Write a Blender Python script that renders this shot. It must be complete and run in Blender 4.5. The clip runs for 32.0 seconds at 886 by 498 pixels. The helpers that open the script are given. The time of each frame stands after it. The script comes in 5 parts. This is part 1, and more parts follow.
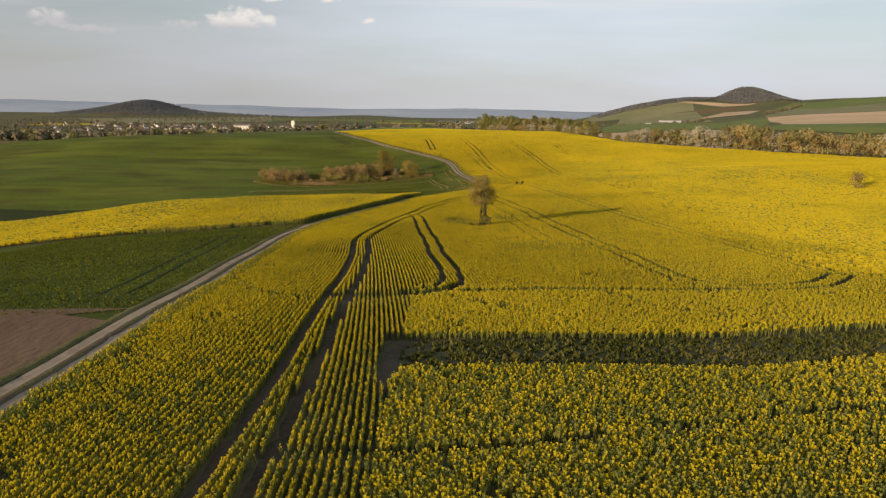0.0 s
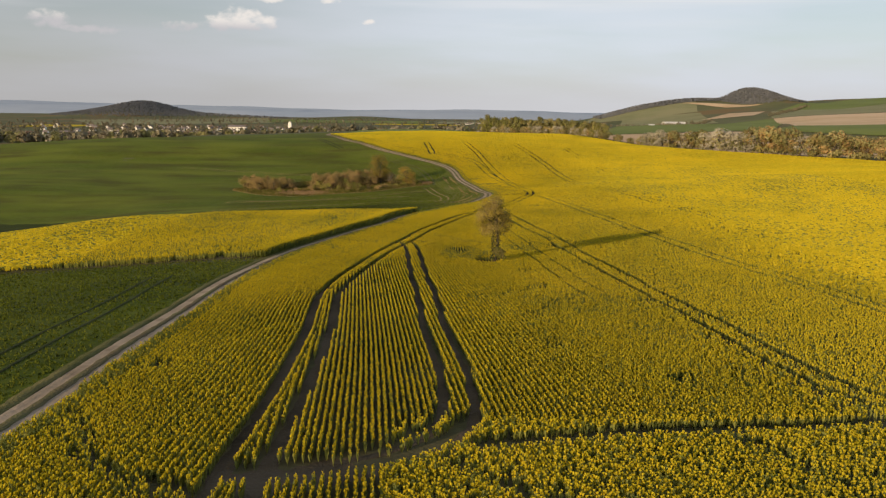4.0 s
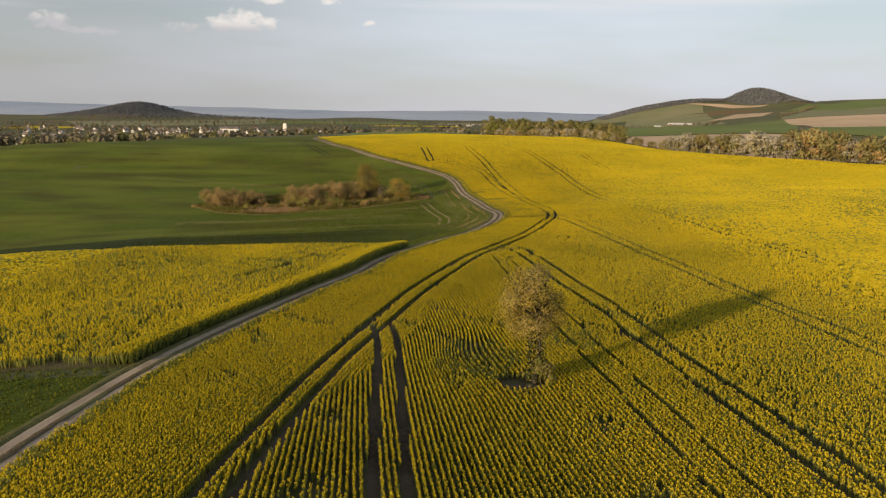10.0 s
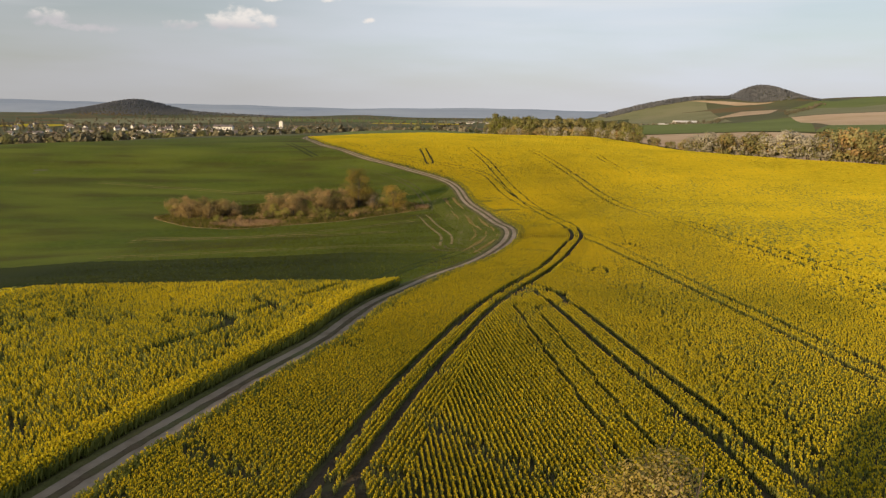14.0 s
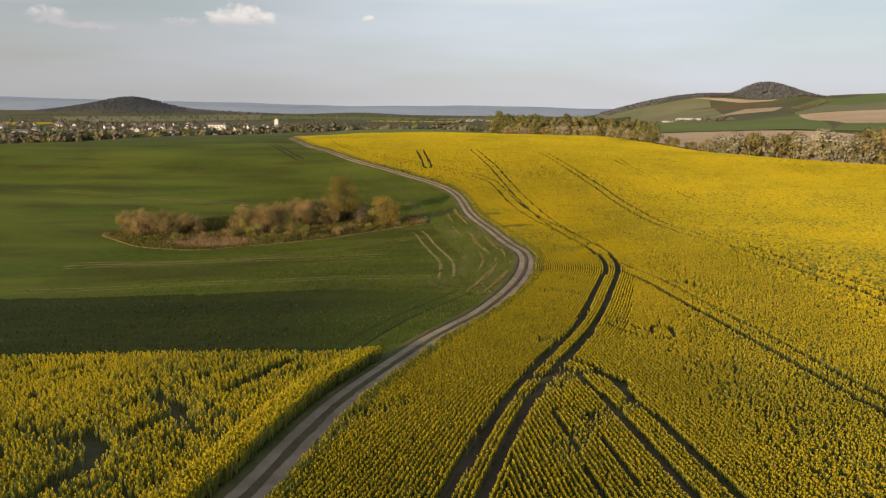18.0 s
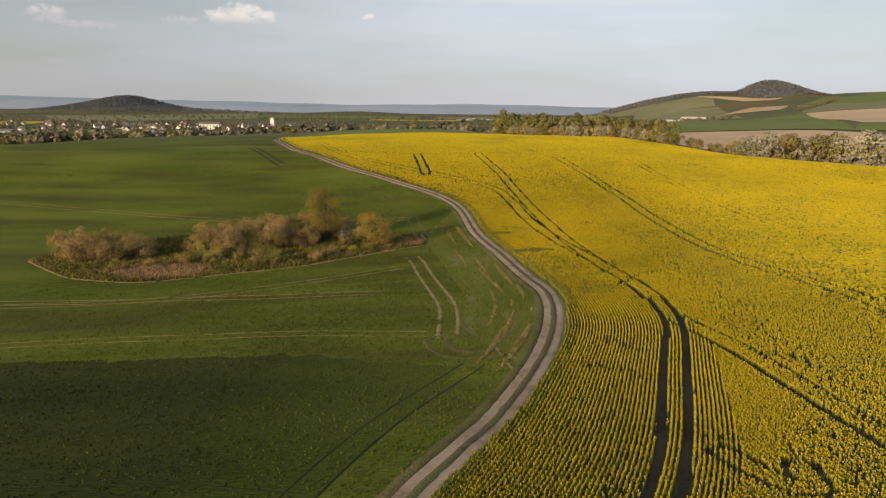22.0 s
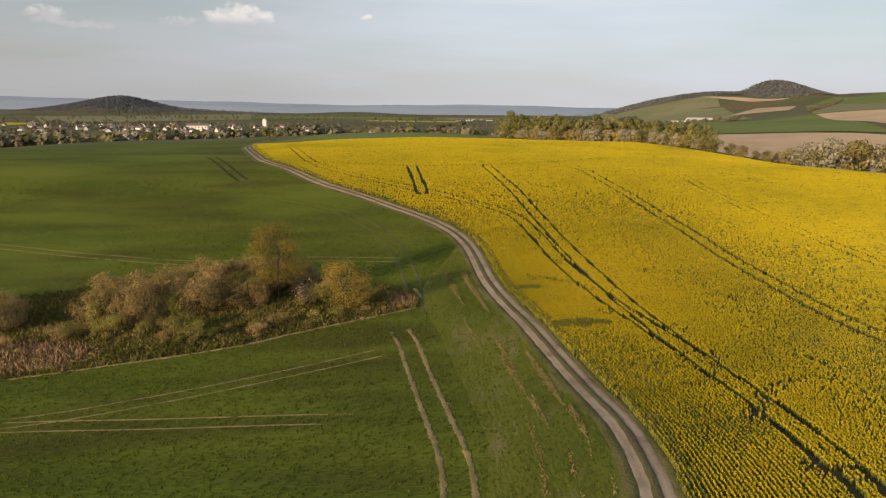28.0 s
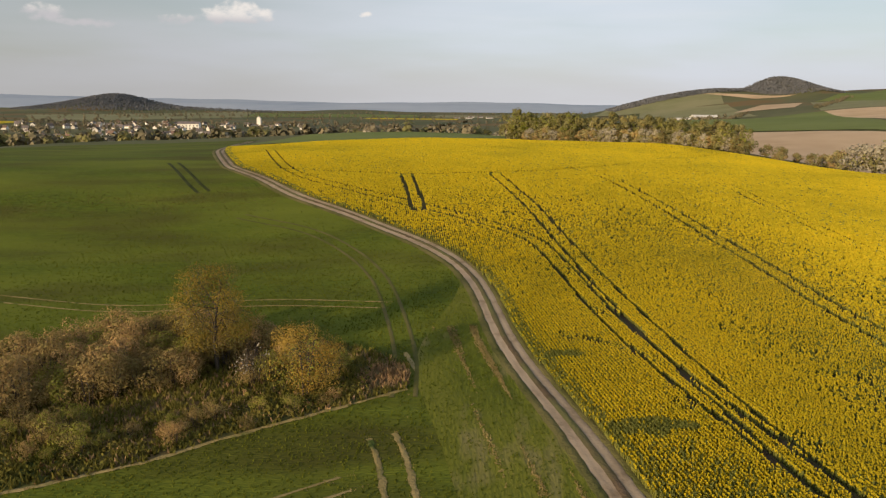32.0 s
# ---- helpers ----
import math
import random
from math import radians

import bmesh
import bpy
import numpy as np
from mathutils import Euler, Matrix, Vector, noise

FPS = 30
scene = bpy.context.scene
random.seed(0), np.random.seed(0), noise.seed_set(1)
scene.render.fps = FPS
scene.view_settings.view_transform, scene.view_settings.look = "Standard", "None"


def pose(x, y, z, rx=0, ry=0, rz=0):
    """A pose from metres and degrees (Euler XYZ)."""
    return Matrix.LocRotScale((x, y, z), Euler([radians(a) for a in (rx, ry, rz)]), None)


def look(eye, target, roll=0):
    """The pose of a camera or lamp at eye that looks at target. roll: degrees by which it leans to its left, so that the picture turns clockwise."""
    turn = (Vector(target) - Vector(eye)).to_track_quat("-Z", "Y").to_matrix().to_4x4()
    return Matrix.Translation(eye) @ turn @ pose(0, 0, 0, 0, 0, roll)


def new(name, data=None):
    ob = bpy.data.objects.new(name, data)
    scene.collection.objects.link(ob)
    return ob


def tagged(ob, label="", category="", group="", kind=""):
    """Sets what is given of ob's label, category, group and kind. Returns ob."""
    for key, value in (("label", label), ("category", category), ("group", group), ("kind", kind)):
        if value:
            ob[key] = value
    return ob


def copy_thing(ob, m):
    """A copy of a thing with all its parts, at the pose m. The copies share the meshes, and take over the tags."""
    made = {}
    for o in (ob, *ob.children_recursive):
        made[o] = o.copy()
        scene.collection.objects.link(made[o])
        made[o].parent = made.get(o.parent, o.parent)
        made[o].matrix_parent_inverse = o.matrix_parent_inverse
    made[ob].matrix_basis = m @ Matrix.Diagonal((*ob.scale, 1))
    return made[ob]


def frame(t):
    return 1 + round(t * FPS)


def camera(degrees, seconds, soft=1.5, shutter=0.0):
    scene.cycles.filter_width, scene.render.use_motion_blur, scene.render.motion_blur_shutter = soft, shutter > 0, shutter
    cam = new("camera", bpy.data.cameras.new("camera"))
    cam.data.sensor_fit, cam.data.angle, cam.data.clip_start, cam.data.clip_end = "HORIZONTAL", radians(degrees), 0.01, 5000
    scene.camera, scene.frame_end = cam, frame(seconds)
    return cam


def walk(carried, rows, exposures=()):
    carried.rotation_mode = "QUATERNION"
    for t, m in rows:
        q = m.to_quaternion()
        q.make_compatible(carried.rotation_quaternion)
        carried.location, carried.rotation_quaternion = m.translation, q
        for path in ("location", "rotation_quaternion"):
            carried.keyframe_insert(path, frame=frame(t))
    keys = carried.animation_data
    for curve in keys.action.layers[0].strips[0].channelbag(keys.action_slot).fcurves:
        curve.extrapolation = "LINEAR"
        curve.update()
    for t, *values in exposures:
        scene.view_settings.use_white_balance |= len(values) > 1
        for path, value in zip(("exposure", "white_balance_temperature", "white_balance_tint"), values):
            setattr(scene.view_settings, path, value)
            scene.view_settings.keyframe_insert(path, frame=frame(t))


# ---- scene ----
cam = camera(62.2, 32.0, soft=1.3)
METRES, EYE, TILT, LEAN, TURN = 205.0, 15.4, -3.07, 0.95, 0.0
ROWS = [
    (0.0, 0.0, 0.0, 0.0, 0.23, -7.55, -1.77),
    (0.5, -0.0001, 0.0154, 0.0009, 0.22, -7.53, -1.77),
    (1.0, -0.0002, 0.0307, 0.0017, 0.22, -7.52, -1.76),
    (1.5, -0.0004, 0.046, 0.0025, 0.22, -7.51, -1.75),
    (2.0, -0.0004, 0.0614, 0.0034, 0.23, -7.51, -1.76),
    (2.5, -0.0005, 0.0769, 0.0042, 0.24, -7.49, -1.78),
    (3.0, -0.0006, 0.0923, 0.005, 0.24, -7.48, -1.76),
    (3.5, -0.0007, 0.1078, 0.0059, 0.24, -7.48, -1.76),
    (5.5, -0.0009, 0.1712, 0.0089, 0.23, -7.43, -1.78),
    (6.0, -0.0009, 0.1867, 0.0097, 0.24, -7.42, -1.77),
    (6.5, -0.0009, 0.2021, 0.0107, 0.25, -7.42, -1.76),
    (7.0, -0.0009, 0.2175, 0.0115, 0.25, -7.41, -1.76),
    (7.5, -0.0009, 0.233, 0.0124, 0.25, -7.41, -1.77),
    (8.0, -0.0009, 0.2484, 0.0131, 0.26, -7.4, -1.75),
    (8.5, -0.0009, 0.2639, 0.0139, 0.26, -7.39, -1.75),
    (9.0, -0.0009, 0.2793, 0.0147, 0.26, -7.38, -1.75),
    (9.5, -0.0009, 0.2948, 0.0155, 0.26, -7.38, -1.75),
    (10.0, -0.0009, 0.3103, 0.0164, 0.27, -7.39, -1.73),
    (10.5, -0.0012, 0.3258, 0.0171, 0.26, -7.4, -1.76),
    (11.0, -0.0015, 0.3415, 0.018, 0.27, -7.41, -1.73),
    (11.5, -0.0017, 0.3572, 0.0188, 0.26, -7.44, -1.72),
    (12.0, -0.0018, 0.3729, 0.0198, 0.24, -7.46, -1.71),
    (12.5, -0.002, 0.3889, 0.0207, 0.24, -7.51, -1.75),
    (13.0, -0.0024, 0.4049, 0.0215, 0.24, -7.53, -1.75),
    (13.5, -0.0028, 0.4208, 0.0223, 0.24, -7.55, -1.72),
    (14.0, -0.0032, 0.4366, 0.0232, 0.26, -7.58, -1.72),
    (14.5, -0.0036, 0.4523, 0.0241, 0.26, -7.59, -1.69),
    (16.5, -0.0041, 0.5152, 0.0276, 0.23, -7.68, -1.67),
    (17.0, -0.0041, 0.531, 0.0285, 0.23, -7.71, -1.66),
    (17.5, -0.0041, 0.5456, 0.0293, 0.22, -7.74, -1.67),
    (18.0, -0.0042, 0.5613, 0.0301, 0.22, -7.77, -1.68),
    (18.5, -0.0043, 0.577, 0.031, 0.22, -7.79, -1.68),
    (19.0, -0.0044, 0.5926, 0.0318, 0.21, -7.8, -1.68),
    (19.5, -0.0046, 0.6081, 0.0326, 0.21, -7.8, -1.69),
    (20.0, -0.0047, 0.6237, 0.0333, 0.2, -7.8, -1.69),
    (20.5, -0.005, 0.6393, 0.0341, 0.21, -7.81, -1.69),
    (21.0, -0.005, 0.655, 0.0349, 0.22, -7.83, -1.69),
    (21.5, -0.005, 0.6707, 0.0358, 0.22, -7.86, -1.66),
    (22.0, -0.005, 0.6864, 0.0365, 0.22, -7.87, -1.66),
    (22.5, -0.0051, 0.7021, 0.0374, 0.24, -7.86, -1.67),
    (23.0, -0.0052, 0.7178, 0.0381, 0.24, -7.88, -1.66),
    (23.5, -0.0054, 0.7334, 0.0389, 0.23, -7.87, -1.67),
    (24.0, -0.0057, 0.7489, 0.0398, 0.22, -7.87, -1.68),
    (24.5, -0.0061, 0.7644, 0.0406, 0.21, -7.86, -1.68),
    (25.0, -0.0064, 0.7798, 0.0414, 0.19, -7.85, -1.67),
    (25.5, -0.0066, 0.7952, 0.0422, 0.21, -7.85, -1.66),
    (27.5, -0.0076, 0.8571, 0.0462, 0.14, -7.82, -1.64),
    (28.0, -0.0079, 0.8726, 0.0471, 0.12, -7.83, -1.65),
    (28.5, -0.008, 0.8881, 0.0481, 0.12, -7.84, -1.64),
    (29.0, -0.0081, 0.904, 0.0489, 0.13, -7.87, -1.65),
    (29.5, -0.0085, 0.9196, 0.0497, 0.11, -7.9, -1.62),
    (30.0, -0.0088, 0.9353, 0.0505, 0.1, -7.94, -1.59),
    (30.5, -0.0091, 0.9513, 0.0512, 0.08, -7.97, -1.58),
    (31.0, -0.0094, 0.9669, 0.052, 0.07, -7.99, -1.56),
    (31.5, -0.0096, 0.9828, 0.0526, 0.07, -8.0, -1.56),
    (32.0, -0.0094, 0.9985, 0.0535, 0.06, -8.02, -1.56),
]
walk(cam, [(t, pose(0, 0, EYE, TILT, LEAN, TURN) @ pose(METRES * x, METRES * y, METRES * z, 90 + pitch, roll, yaw)) for t, x, y, z, yaw, pitch, roll in ROWS], [(0.0, 0.03, 6850, 11), (32.0, 0.03, 6850, 11)])

# ---- light: low evening sun from behind on the left, hazy sky ----
SUN_DIR = Vector((-0.70, -0.714, 0.202)).normalized()      # towards the sun
sun_data = bpy.data.lights.new("sun", "SUN")
sun_data.energy, sun_data.angle, sun_data.color = 5.0, radians(0.6), (1.0, 0.76, 0.47)
sun = new("sun", sun_data)
sun.matrix_world = look(SUN_DIR * 500 + Vector((0, 150, 0)), Vector((0, 150, 0)))

world = bpy.data.worlds.new("evening_sky")
scene.world = world
world.use_nodes = True


def build_sky(nt):
    nt.nodes.clear()
    N, L = nt.nodes.new, nt.links.new
    out, bg = N("ShaderNodeOutputWorld"), N("ShaderNodeBackground")
    sky = N("ShaderNodeTexSky")
    sky.sky_type, sky.sun_disc = "NISHITA", False
    sky.sun_elevation = math.asin(SUN_DIR.z)
    sky.sun_rotation = math.atan2(SUN_DIR.x, SUN_DIR.y)
    sky.air_density, sky.dust_density, sky.ozone_density = 1.0, 1.6, 1.5
    geo = N("ShaderNodeTexCoord")
    sep = N("ShaderNodeSeparateXYZ")
    L(geo.outputs["Generated"], sep.inputs[0])

    def ramp(src, lo, hi, a=0.0, b=1.0):
        m = N("ShaderNodeMapRange")
        m.interpolation_type = "SMOOTHSTEP"
        for k, v in zip(("From Min", "From Max", "To Min", "To Max"), (lo, hi, a, b)):
            m.inputs[k].default_value = v
        L(src, m.inputs["Value"])
        return m.outputs["Result"]

    def math_node(op, a, b):
        m = N("ShaderNodeMath")
        m.operation = op
        for k, v in ((0, a), (1, b)):
            if isinstance(v, (int, float)):
                m.inputs[k].default_value = v
            else:
                L(v, m.inputs[k])
        return m.outputs[0]

    def noise_at(scale, detail, offset=(0, 0, 0)):
        mp = N("ShaderNodeMapping")
        mp.inputs["Scale"].default_value = scale
        mp.inputs["Location"].default_value = offset
        L(geo.outputs["Generated"], mp.inputs["Vector"])
        n = N("ShaderNodeTexNoise")
        n.inputs["Scale"].default_value, n.inputs["Detail"].default_value = 1.0, detail
        L(mp.outputs[0], n.inputs["Vector"])
        return n.outputs["Fac"]

    def mix(fac, a, b):
        m = N("ShaderNodeMix")
        m.data_type = "RGBA"
        L(fac, m.inputs[0])
        for k, v in ((6, a), (7, b)):
            if isinstance(v, tuple):
                m.inputs[k].default_value = (*v, 1)
            else:
                L(v, m.inputs[k])
        return m.outputs[2]

    # a thin veil of high haze over the blue, thicker towards the horizon
    veil = math_node("MULTIPLY", ramp(noise_at((2.2, 2.2, 14), 4), 0.32, 0.68, 0.55, 1.0), ramp(sep.outputs["Z"], 0.0, 0.55, 1.0, 0.35))
    haze = mix(ramp(sep.outputs["X"], -0.5, 0.15), (3.8, 4.05, 4.45), (5.2, 5.85, 6.75))
    colour = mix(veil, sky.outputs[0], haze)
    low = ramp(sep.outputs["Z"], -0.02, 0.10, 0.85, 0.0)
    colour = mix(low, colour, mix(ramp(sep.outputs["X"], -0.5, 0.15), (3.5, 3.55, 3.7), (4.85, 4.95, 5.35)))
    # high streaks of cirrus
    streak = math_node("MULTIPLY", ramp(noise_at((1.6, 1.6, 22), 5, (3.1, 0, 0.4)), 0.46, 0.72, 0.0, 0.7), ramp(sep.outputs["Z"], 0.06, 0.16))
    colour = mix(streak, colour, (6.2, 6.4, 6.8))
    # small fair-weather cumulus low in the sky
    puffs = None
    for az, el, w, h in ((-16.6, 6.15, 1.5, 0.7), (-15.6, 6.55, 1.5, 0.85), (-14.8, 6.5, 1.4, 0.8), (-13.8, 6.3, 1.4, 0.65), (-15.2, 6.05, 3.2, 0.5), (-19.5, 5.75, 1.5, 0.42), (-27.8, 5.65, 1.6, 0.7), (-25.5, 5.25, 2.6, 0.35), (-6.0, 6.5, 0.6, 0.26), (-8.8, 7.95, 0.8, 0.3), (-13.0, 7.95, 1.3, 0.35)):
        d = Vector((math.sin(radians(az)) * math.cos(radians(el)), math.cos(radians(az)) * math.cos(radians(el)), math.sin(radians(el))))
        side = Vector((math.cos(radians(az)), -math.sin(radians(az)), 0))
        up = side.cross(d)
        terms = []
        for axis, size in ((side, w), (up, h)):
            dot = N("ShaderNodeVectorMath")
            dot.operation = "DOT_PRODUCT"
            L(geo.outputs["Generated"], dot.inputs[0])
            dot.inputs[1].default_value = axis
            off = math_node("SUBTRACT", dot.outputs["Value"], d.dot(axis))
            terms.append(math_node("POWER", math_node("ABSOLUTE", math_node("DIVIDE", off, math.sin(radians(size))), 0), 2.0))
        ahead = ramp(sep.outputs["Y"], 0.3, 0.5)
        body = math_node("MULTIPLY", math_node("SUBTRACT", 1.0, math_node("ADD", terms[0], terms[1])), ahead)
        puffs = body if puffs is None else math_node("MAXIMUM", puffs, body)
    rough = noise_at((60, 60, 95), 8, (0.7, 0, 0))
    puff = ramp(math_node("ADD", puffs, math_node("MULTIPLY", math_node("SUBTRACT", rough, 0.52), 2.9)), 0.0, 1.1, 0.0, 0.8)
    lit = mix(ramp(sep.outputs["Z"], 0.098, 0.112), (4.4, 4.35, 4.7), (7.0, 6.7, 6.5))
    colour = mix(puff, colour, lit)
    L(colour, bg.inputs["Color"])
    bg.inputs["Strength"].default_value = 0.125
    L(bg.outputs[0], out.inputs[0])


build_sky(world.node_tree)
scene.view_settings.exposure = 0.0

# ---- materials ----
def material(name, colours, scales=(1.0, 0.08), rough=0.85, bump=0.0, bump_scale=6.0, vary=0.0, island=0.0, stretch=(1, 1, 1), through_light=0.0, spots=None, specular=0.08, fade=None):
    """colours: dark, mean and light tone, mixed by noise at two scales (per metre). vary: spread of lightness between
    objects; island: between loose pieces.
    spots: (colour, scale, low, high) of a third, patchy layer; fade: (colour, from x, to x), a ragged thinning of
    painted shade."""
    m = bpy.data.materials.new(name)
    m.use_nodes = True
    nt = m.node_tree
    N, L = nt.nodes.new, nt.links.new
    bsdf = nt.nodes["Principled BSDF"]
    bsdf.inputs["Roughness"].default_value = rough
    bsdf.inputs["Specular IOR Level"].default_value = specular
    co = N("ShaderNodeTexCoord")
    mp = N("ShaderNodeMapping")
    mp.inputs["Scale"].default_value = stretch
    L(co.outputs["Object"], mp.inputs["Vector"])

    def noise_tex(scale, detail=3.0):
        n = N("ShaderNodeTexNoise")
        n.inputs["Scale"].default_value, n.inputs["Detail"].default_value = scale, detail
        L(mp.outputs[0], n.inputs["Vector"])
        return n.outputs["Fac"]

    def spread(src, lo, hi, a=0.0, b=1.0):
        r = N("ShaderNodeMapRange")
        for k, v in zip(("From Min", "From Max", "To Min", "To Max"), (lo, hi, a, b)):
            r.inputs[k].default_value = v
        L(src, r.inputs["Value"])
        return r.outputs["Result"]

    def mix(fac, a, b, kind="MIX"):
        x = N("ShaderNodeMix")
        x.data_type, x.blend_type = "RGBA", kind
        if isinstance(fac, float):
            x.inputs[0].default_value = fac
        else:
            L(fac, x.inputs[0])
        for k, v in ((6, a), (7, b)):
            if isinstance(v, tuple):
                x.inputs[k].default_value = (*v, 1)
            else:
                L(v, x.inputs[k])
        return x.outputs[2]

    dark, mean, light = colours
    fine, broad = noise_tex(scales[0]), noise_tex(scales[1], 4.0)
    colour = mix(spread(fine, 0.3, 0.7), dark, mean)
    colour = mix(spread(broad, 0.35, 0.65), colour, light)
    if spots:
        tone, scale, lo, hi = spots
        colour = mix(spread(noise_tex(scale, 5.0), lo, hi), colour, tone)
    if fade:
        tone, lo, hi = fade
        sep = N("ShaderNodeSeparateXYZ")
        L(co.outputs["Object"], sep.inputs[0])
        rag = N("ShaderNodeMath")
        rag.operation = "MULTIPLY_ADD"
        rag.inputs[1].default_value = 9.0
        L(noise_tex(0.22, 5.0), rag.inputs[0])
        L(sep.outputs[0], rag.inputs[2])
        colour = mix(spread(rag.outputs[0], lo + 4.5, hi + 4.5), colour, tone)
    if island or vary:
        if island:
            src, amount = N("ShaderNodeNewGeometry").outputs["Random Per Island"], island
        else:
            src, amount = N("ShaderNodeObjectInfo").outputs["Random"], vary
        hsv = N("ShaderNodeHueSaturation")
        L(spread(src, 0, 1, 1 - amount, 1 + amount), hsv.inputs["Value"])
        L(spread(src, 0, 1, 0.5 + 0.035 * amount, 0.5 - 0.035 * amount), hsv.inputs["Hue"])
        L(colour, hsv.inputs["Color"])
        colour = hsv.outputs[0]
    L(colour, bsdf.inputs["Base Color"])
    if bump:
        b = N("ShaderNodeBump")
        b.inputs["Strength"].default_value, b.inputs["Distance"].default_value = bump, 0.12
        L(noise_tex(bump_scale, 4.0), b.inputs["Height"])
        L(b.outputs[0], bsdf.inputs["Normal"])
    if through_light:
        t, ms = N("ShaderNodeBsdfTranslucent"), N("ShaderNodeMixShader")
        L(colour, t.inputs["Color"])
        ms.inputs[0].default_value = through_light
        L(bsdf.outputs[0], ms.inputs[1])
        L(t.outputs[0], ms.inputs[2])
        L(ms.outputs[0], nt.nodes["Material Output"].inputs[0])
    return m


EARTH = material("meadow_earth", ((0.066, 0.076, 0.034), (0.1, 0.11, 0.048), (0.125, 0.125, 0.062)), (0.05, 0.004), bump=0.3, bump_scale=0.6, spots=((0.16, 0.11, 0.05), 0.006, 0.55, 0.62))
RAPE_SOIL = material("soil_under_rape", ((0.045, 0.050, 0.022), (0.088, 0.090, 0.038), (0.108, 0.095, 0.050)), (1.6, 0.12), bump=0.6, bump_scale=3.0)
BARE_SOIL = material("bare_soil", ((0.044, 0.034, 0.023), (0.080, 0.062, 0.040), (0.105, 0.082, 0.056)), (2.5, 0.2), bump=0.8, bump_scale=5.0)
PLOUGHED = material("ploughed_soil", ((0.10, 0.058, 0.036), (0.15, 0.09, 0.055), (0.185, 0.12, 0.075)), (1.2, 0.09), bump=1.0, bump_scale=2.2, stretch=(1, 0.35, 1))
WHEAT = material("young_wheat", ((0.052, 0.079, 0.009), (0.098, 0.130, 0.013), (0.124, 0.148, 0.018)), (2.6, 0.09), bump=1.0, bump_scale=5.0, stretch=(0.28, 1, 1), spots=((0.064, 0.066, 0.013), 0.14, 0.46, 0.72))
WHEAT_LOW = material("late_sown_wheat", ((0.040, 0.060, 0.005), (0.074, 0.099, 0.006), (0.089, 0.110, 0.010)), (2.6, 0.09), bump=1.0, bump_scale=5.0, stretch=(0.28, 1, 1), spots=((0.048, 0.063, 0.010), 0.14, 0.46, 0.72))
WHEAT_TUFT = material("young_wheat_blades", ((0.064, 0.088, 0.010), (0.106, 0.136, 0.015), (0.136, 0.153, 0.022)), (0.8, 0.05), island=0.35, through_light=0.5)
WEEDS = material("low_green_weeds", ((0.058, 0.066, 0.014), (0.098, 0.106, 0.024), (0.122, 0.118, 0.034)), (1.2, 0.2), island=0.4, through_light=0.2)
RAPE_GREEN = material("rape_stems_and_leaves", ((0.142, 0.170, 0.046), (0.255, 0.282, 0.073), (0.32, 0.32, 0.08)), (1.0, 0.06), island=0.22, through_light=0.5)
RAPE_FLOWER = material("rape_flowers", ((0.52, 0.43, 0.033), (0.655, 0.54, 0.037), (0.71, 0.565, 0.036)), (0.35, 0.03), island=0.13, through_light=0.5, spots=((0.40, 0.35, 0.030), 0.035, 0.56, 0.80))
TRACK = material("rutted_earth_track", ((0.225, 0.175, 0.125), (0.315, 0.25, 0.182), (0.37, 0.298, 0.222)), (1.6, 0.15), bump=0.35, bump_scale=4.0, spots=((0.20, 0.15, 0.10), 0.5, 0.52, 0.75))
TRACK_MID = material("track_crown", ((0.09, 0.065, 0.04), (0.14, 0.10, 0.065), (0.12, 0.12, 0.05)), (1.5, 0.2), bump=0.8, bump_scale=5.0)
VERGE = material("dry_verge_grass", ((0.06, 0.065, 0.02), (0.105, 0.105, 0.034), (0.14, 0.125, 0.05)), (1.3, 0.2), bump=0.9, bump_scale=4.0)
STRAW = material("trodden_straw", ((0.165, 0.135, 0.052), (0.25, 0.20, 0.085), (0.30, 0.24, 0.112)), (2.0, 0.3), bump=0.8, bump_scale=5.0, spots=((0.06, 0.09, 0.02), 0.5, 0.58, 0.70))
WHEEL_DARK = material("wheel_rut_in_wheat", ((0.018, 0.027, 0.007), (0.034, 0.044, 0.012), (0.046, 0.054, 0.018)), (1.5, 0.2), bump=0.6)
ROUGH_GRASS = material("rough_tussock_grass", ((0.048, 0.068, 0.019), (0.103, 0.116, 0.036), (0.164, 0.116, 0.055)), (0.9, 0.11), bump=1.0, bump_scale=2.5)
BARK = material("grey_brown_bark", ((0.05, 0.04, 0.03), (0.10, 0.08, 0.06), (0.13, 0.11, 0.09)), (6, 0.8), bump=0.6, bump_scale=14)

SHRUB_LEAF = material("grey_green_spring_leaves", ((0.19, 0.155, 0.054), (0.28, 0.228, 0.080), (0.34, 0.28, 0.105)), (0.9, 0.15), vary=0.4, through_light=0.22)
WOOD_LEAF = material("budding_olive_leaves", ((0.225, 0.212, 0.092), (0.325, 0.310, 0.130), (0.39, 0.362, 0.162)), (0.9, 0.15), vary=0.3, through_light=0.42)
SHRUB_BROWN = material("budding_brown_twigs", ((0.205, 0.14, 0.058), (0.30, 0.208, 0.087), (0.37, 0.268, 0.118)), (0.9, 0.15), vary=0.4, through_light=0.22)
FRESH_LEAF = material("fresh_green_leaves", ((0.158, 0.179, 0.034), (0.253, 0.275, 0.051), (0.317, 0.317, 0.064)), (0.9, 0.15), vary=0.3, through_light=0.35)
GOLD_LEAF = material("golden_spring_leaves", ((0.241, 0.161, 0.032), (0.338, 0.233, 0.048), (0.370, 0.274, 0.064)), (0.9, 0.15), vary=0.2, through_light=0.35)
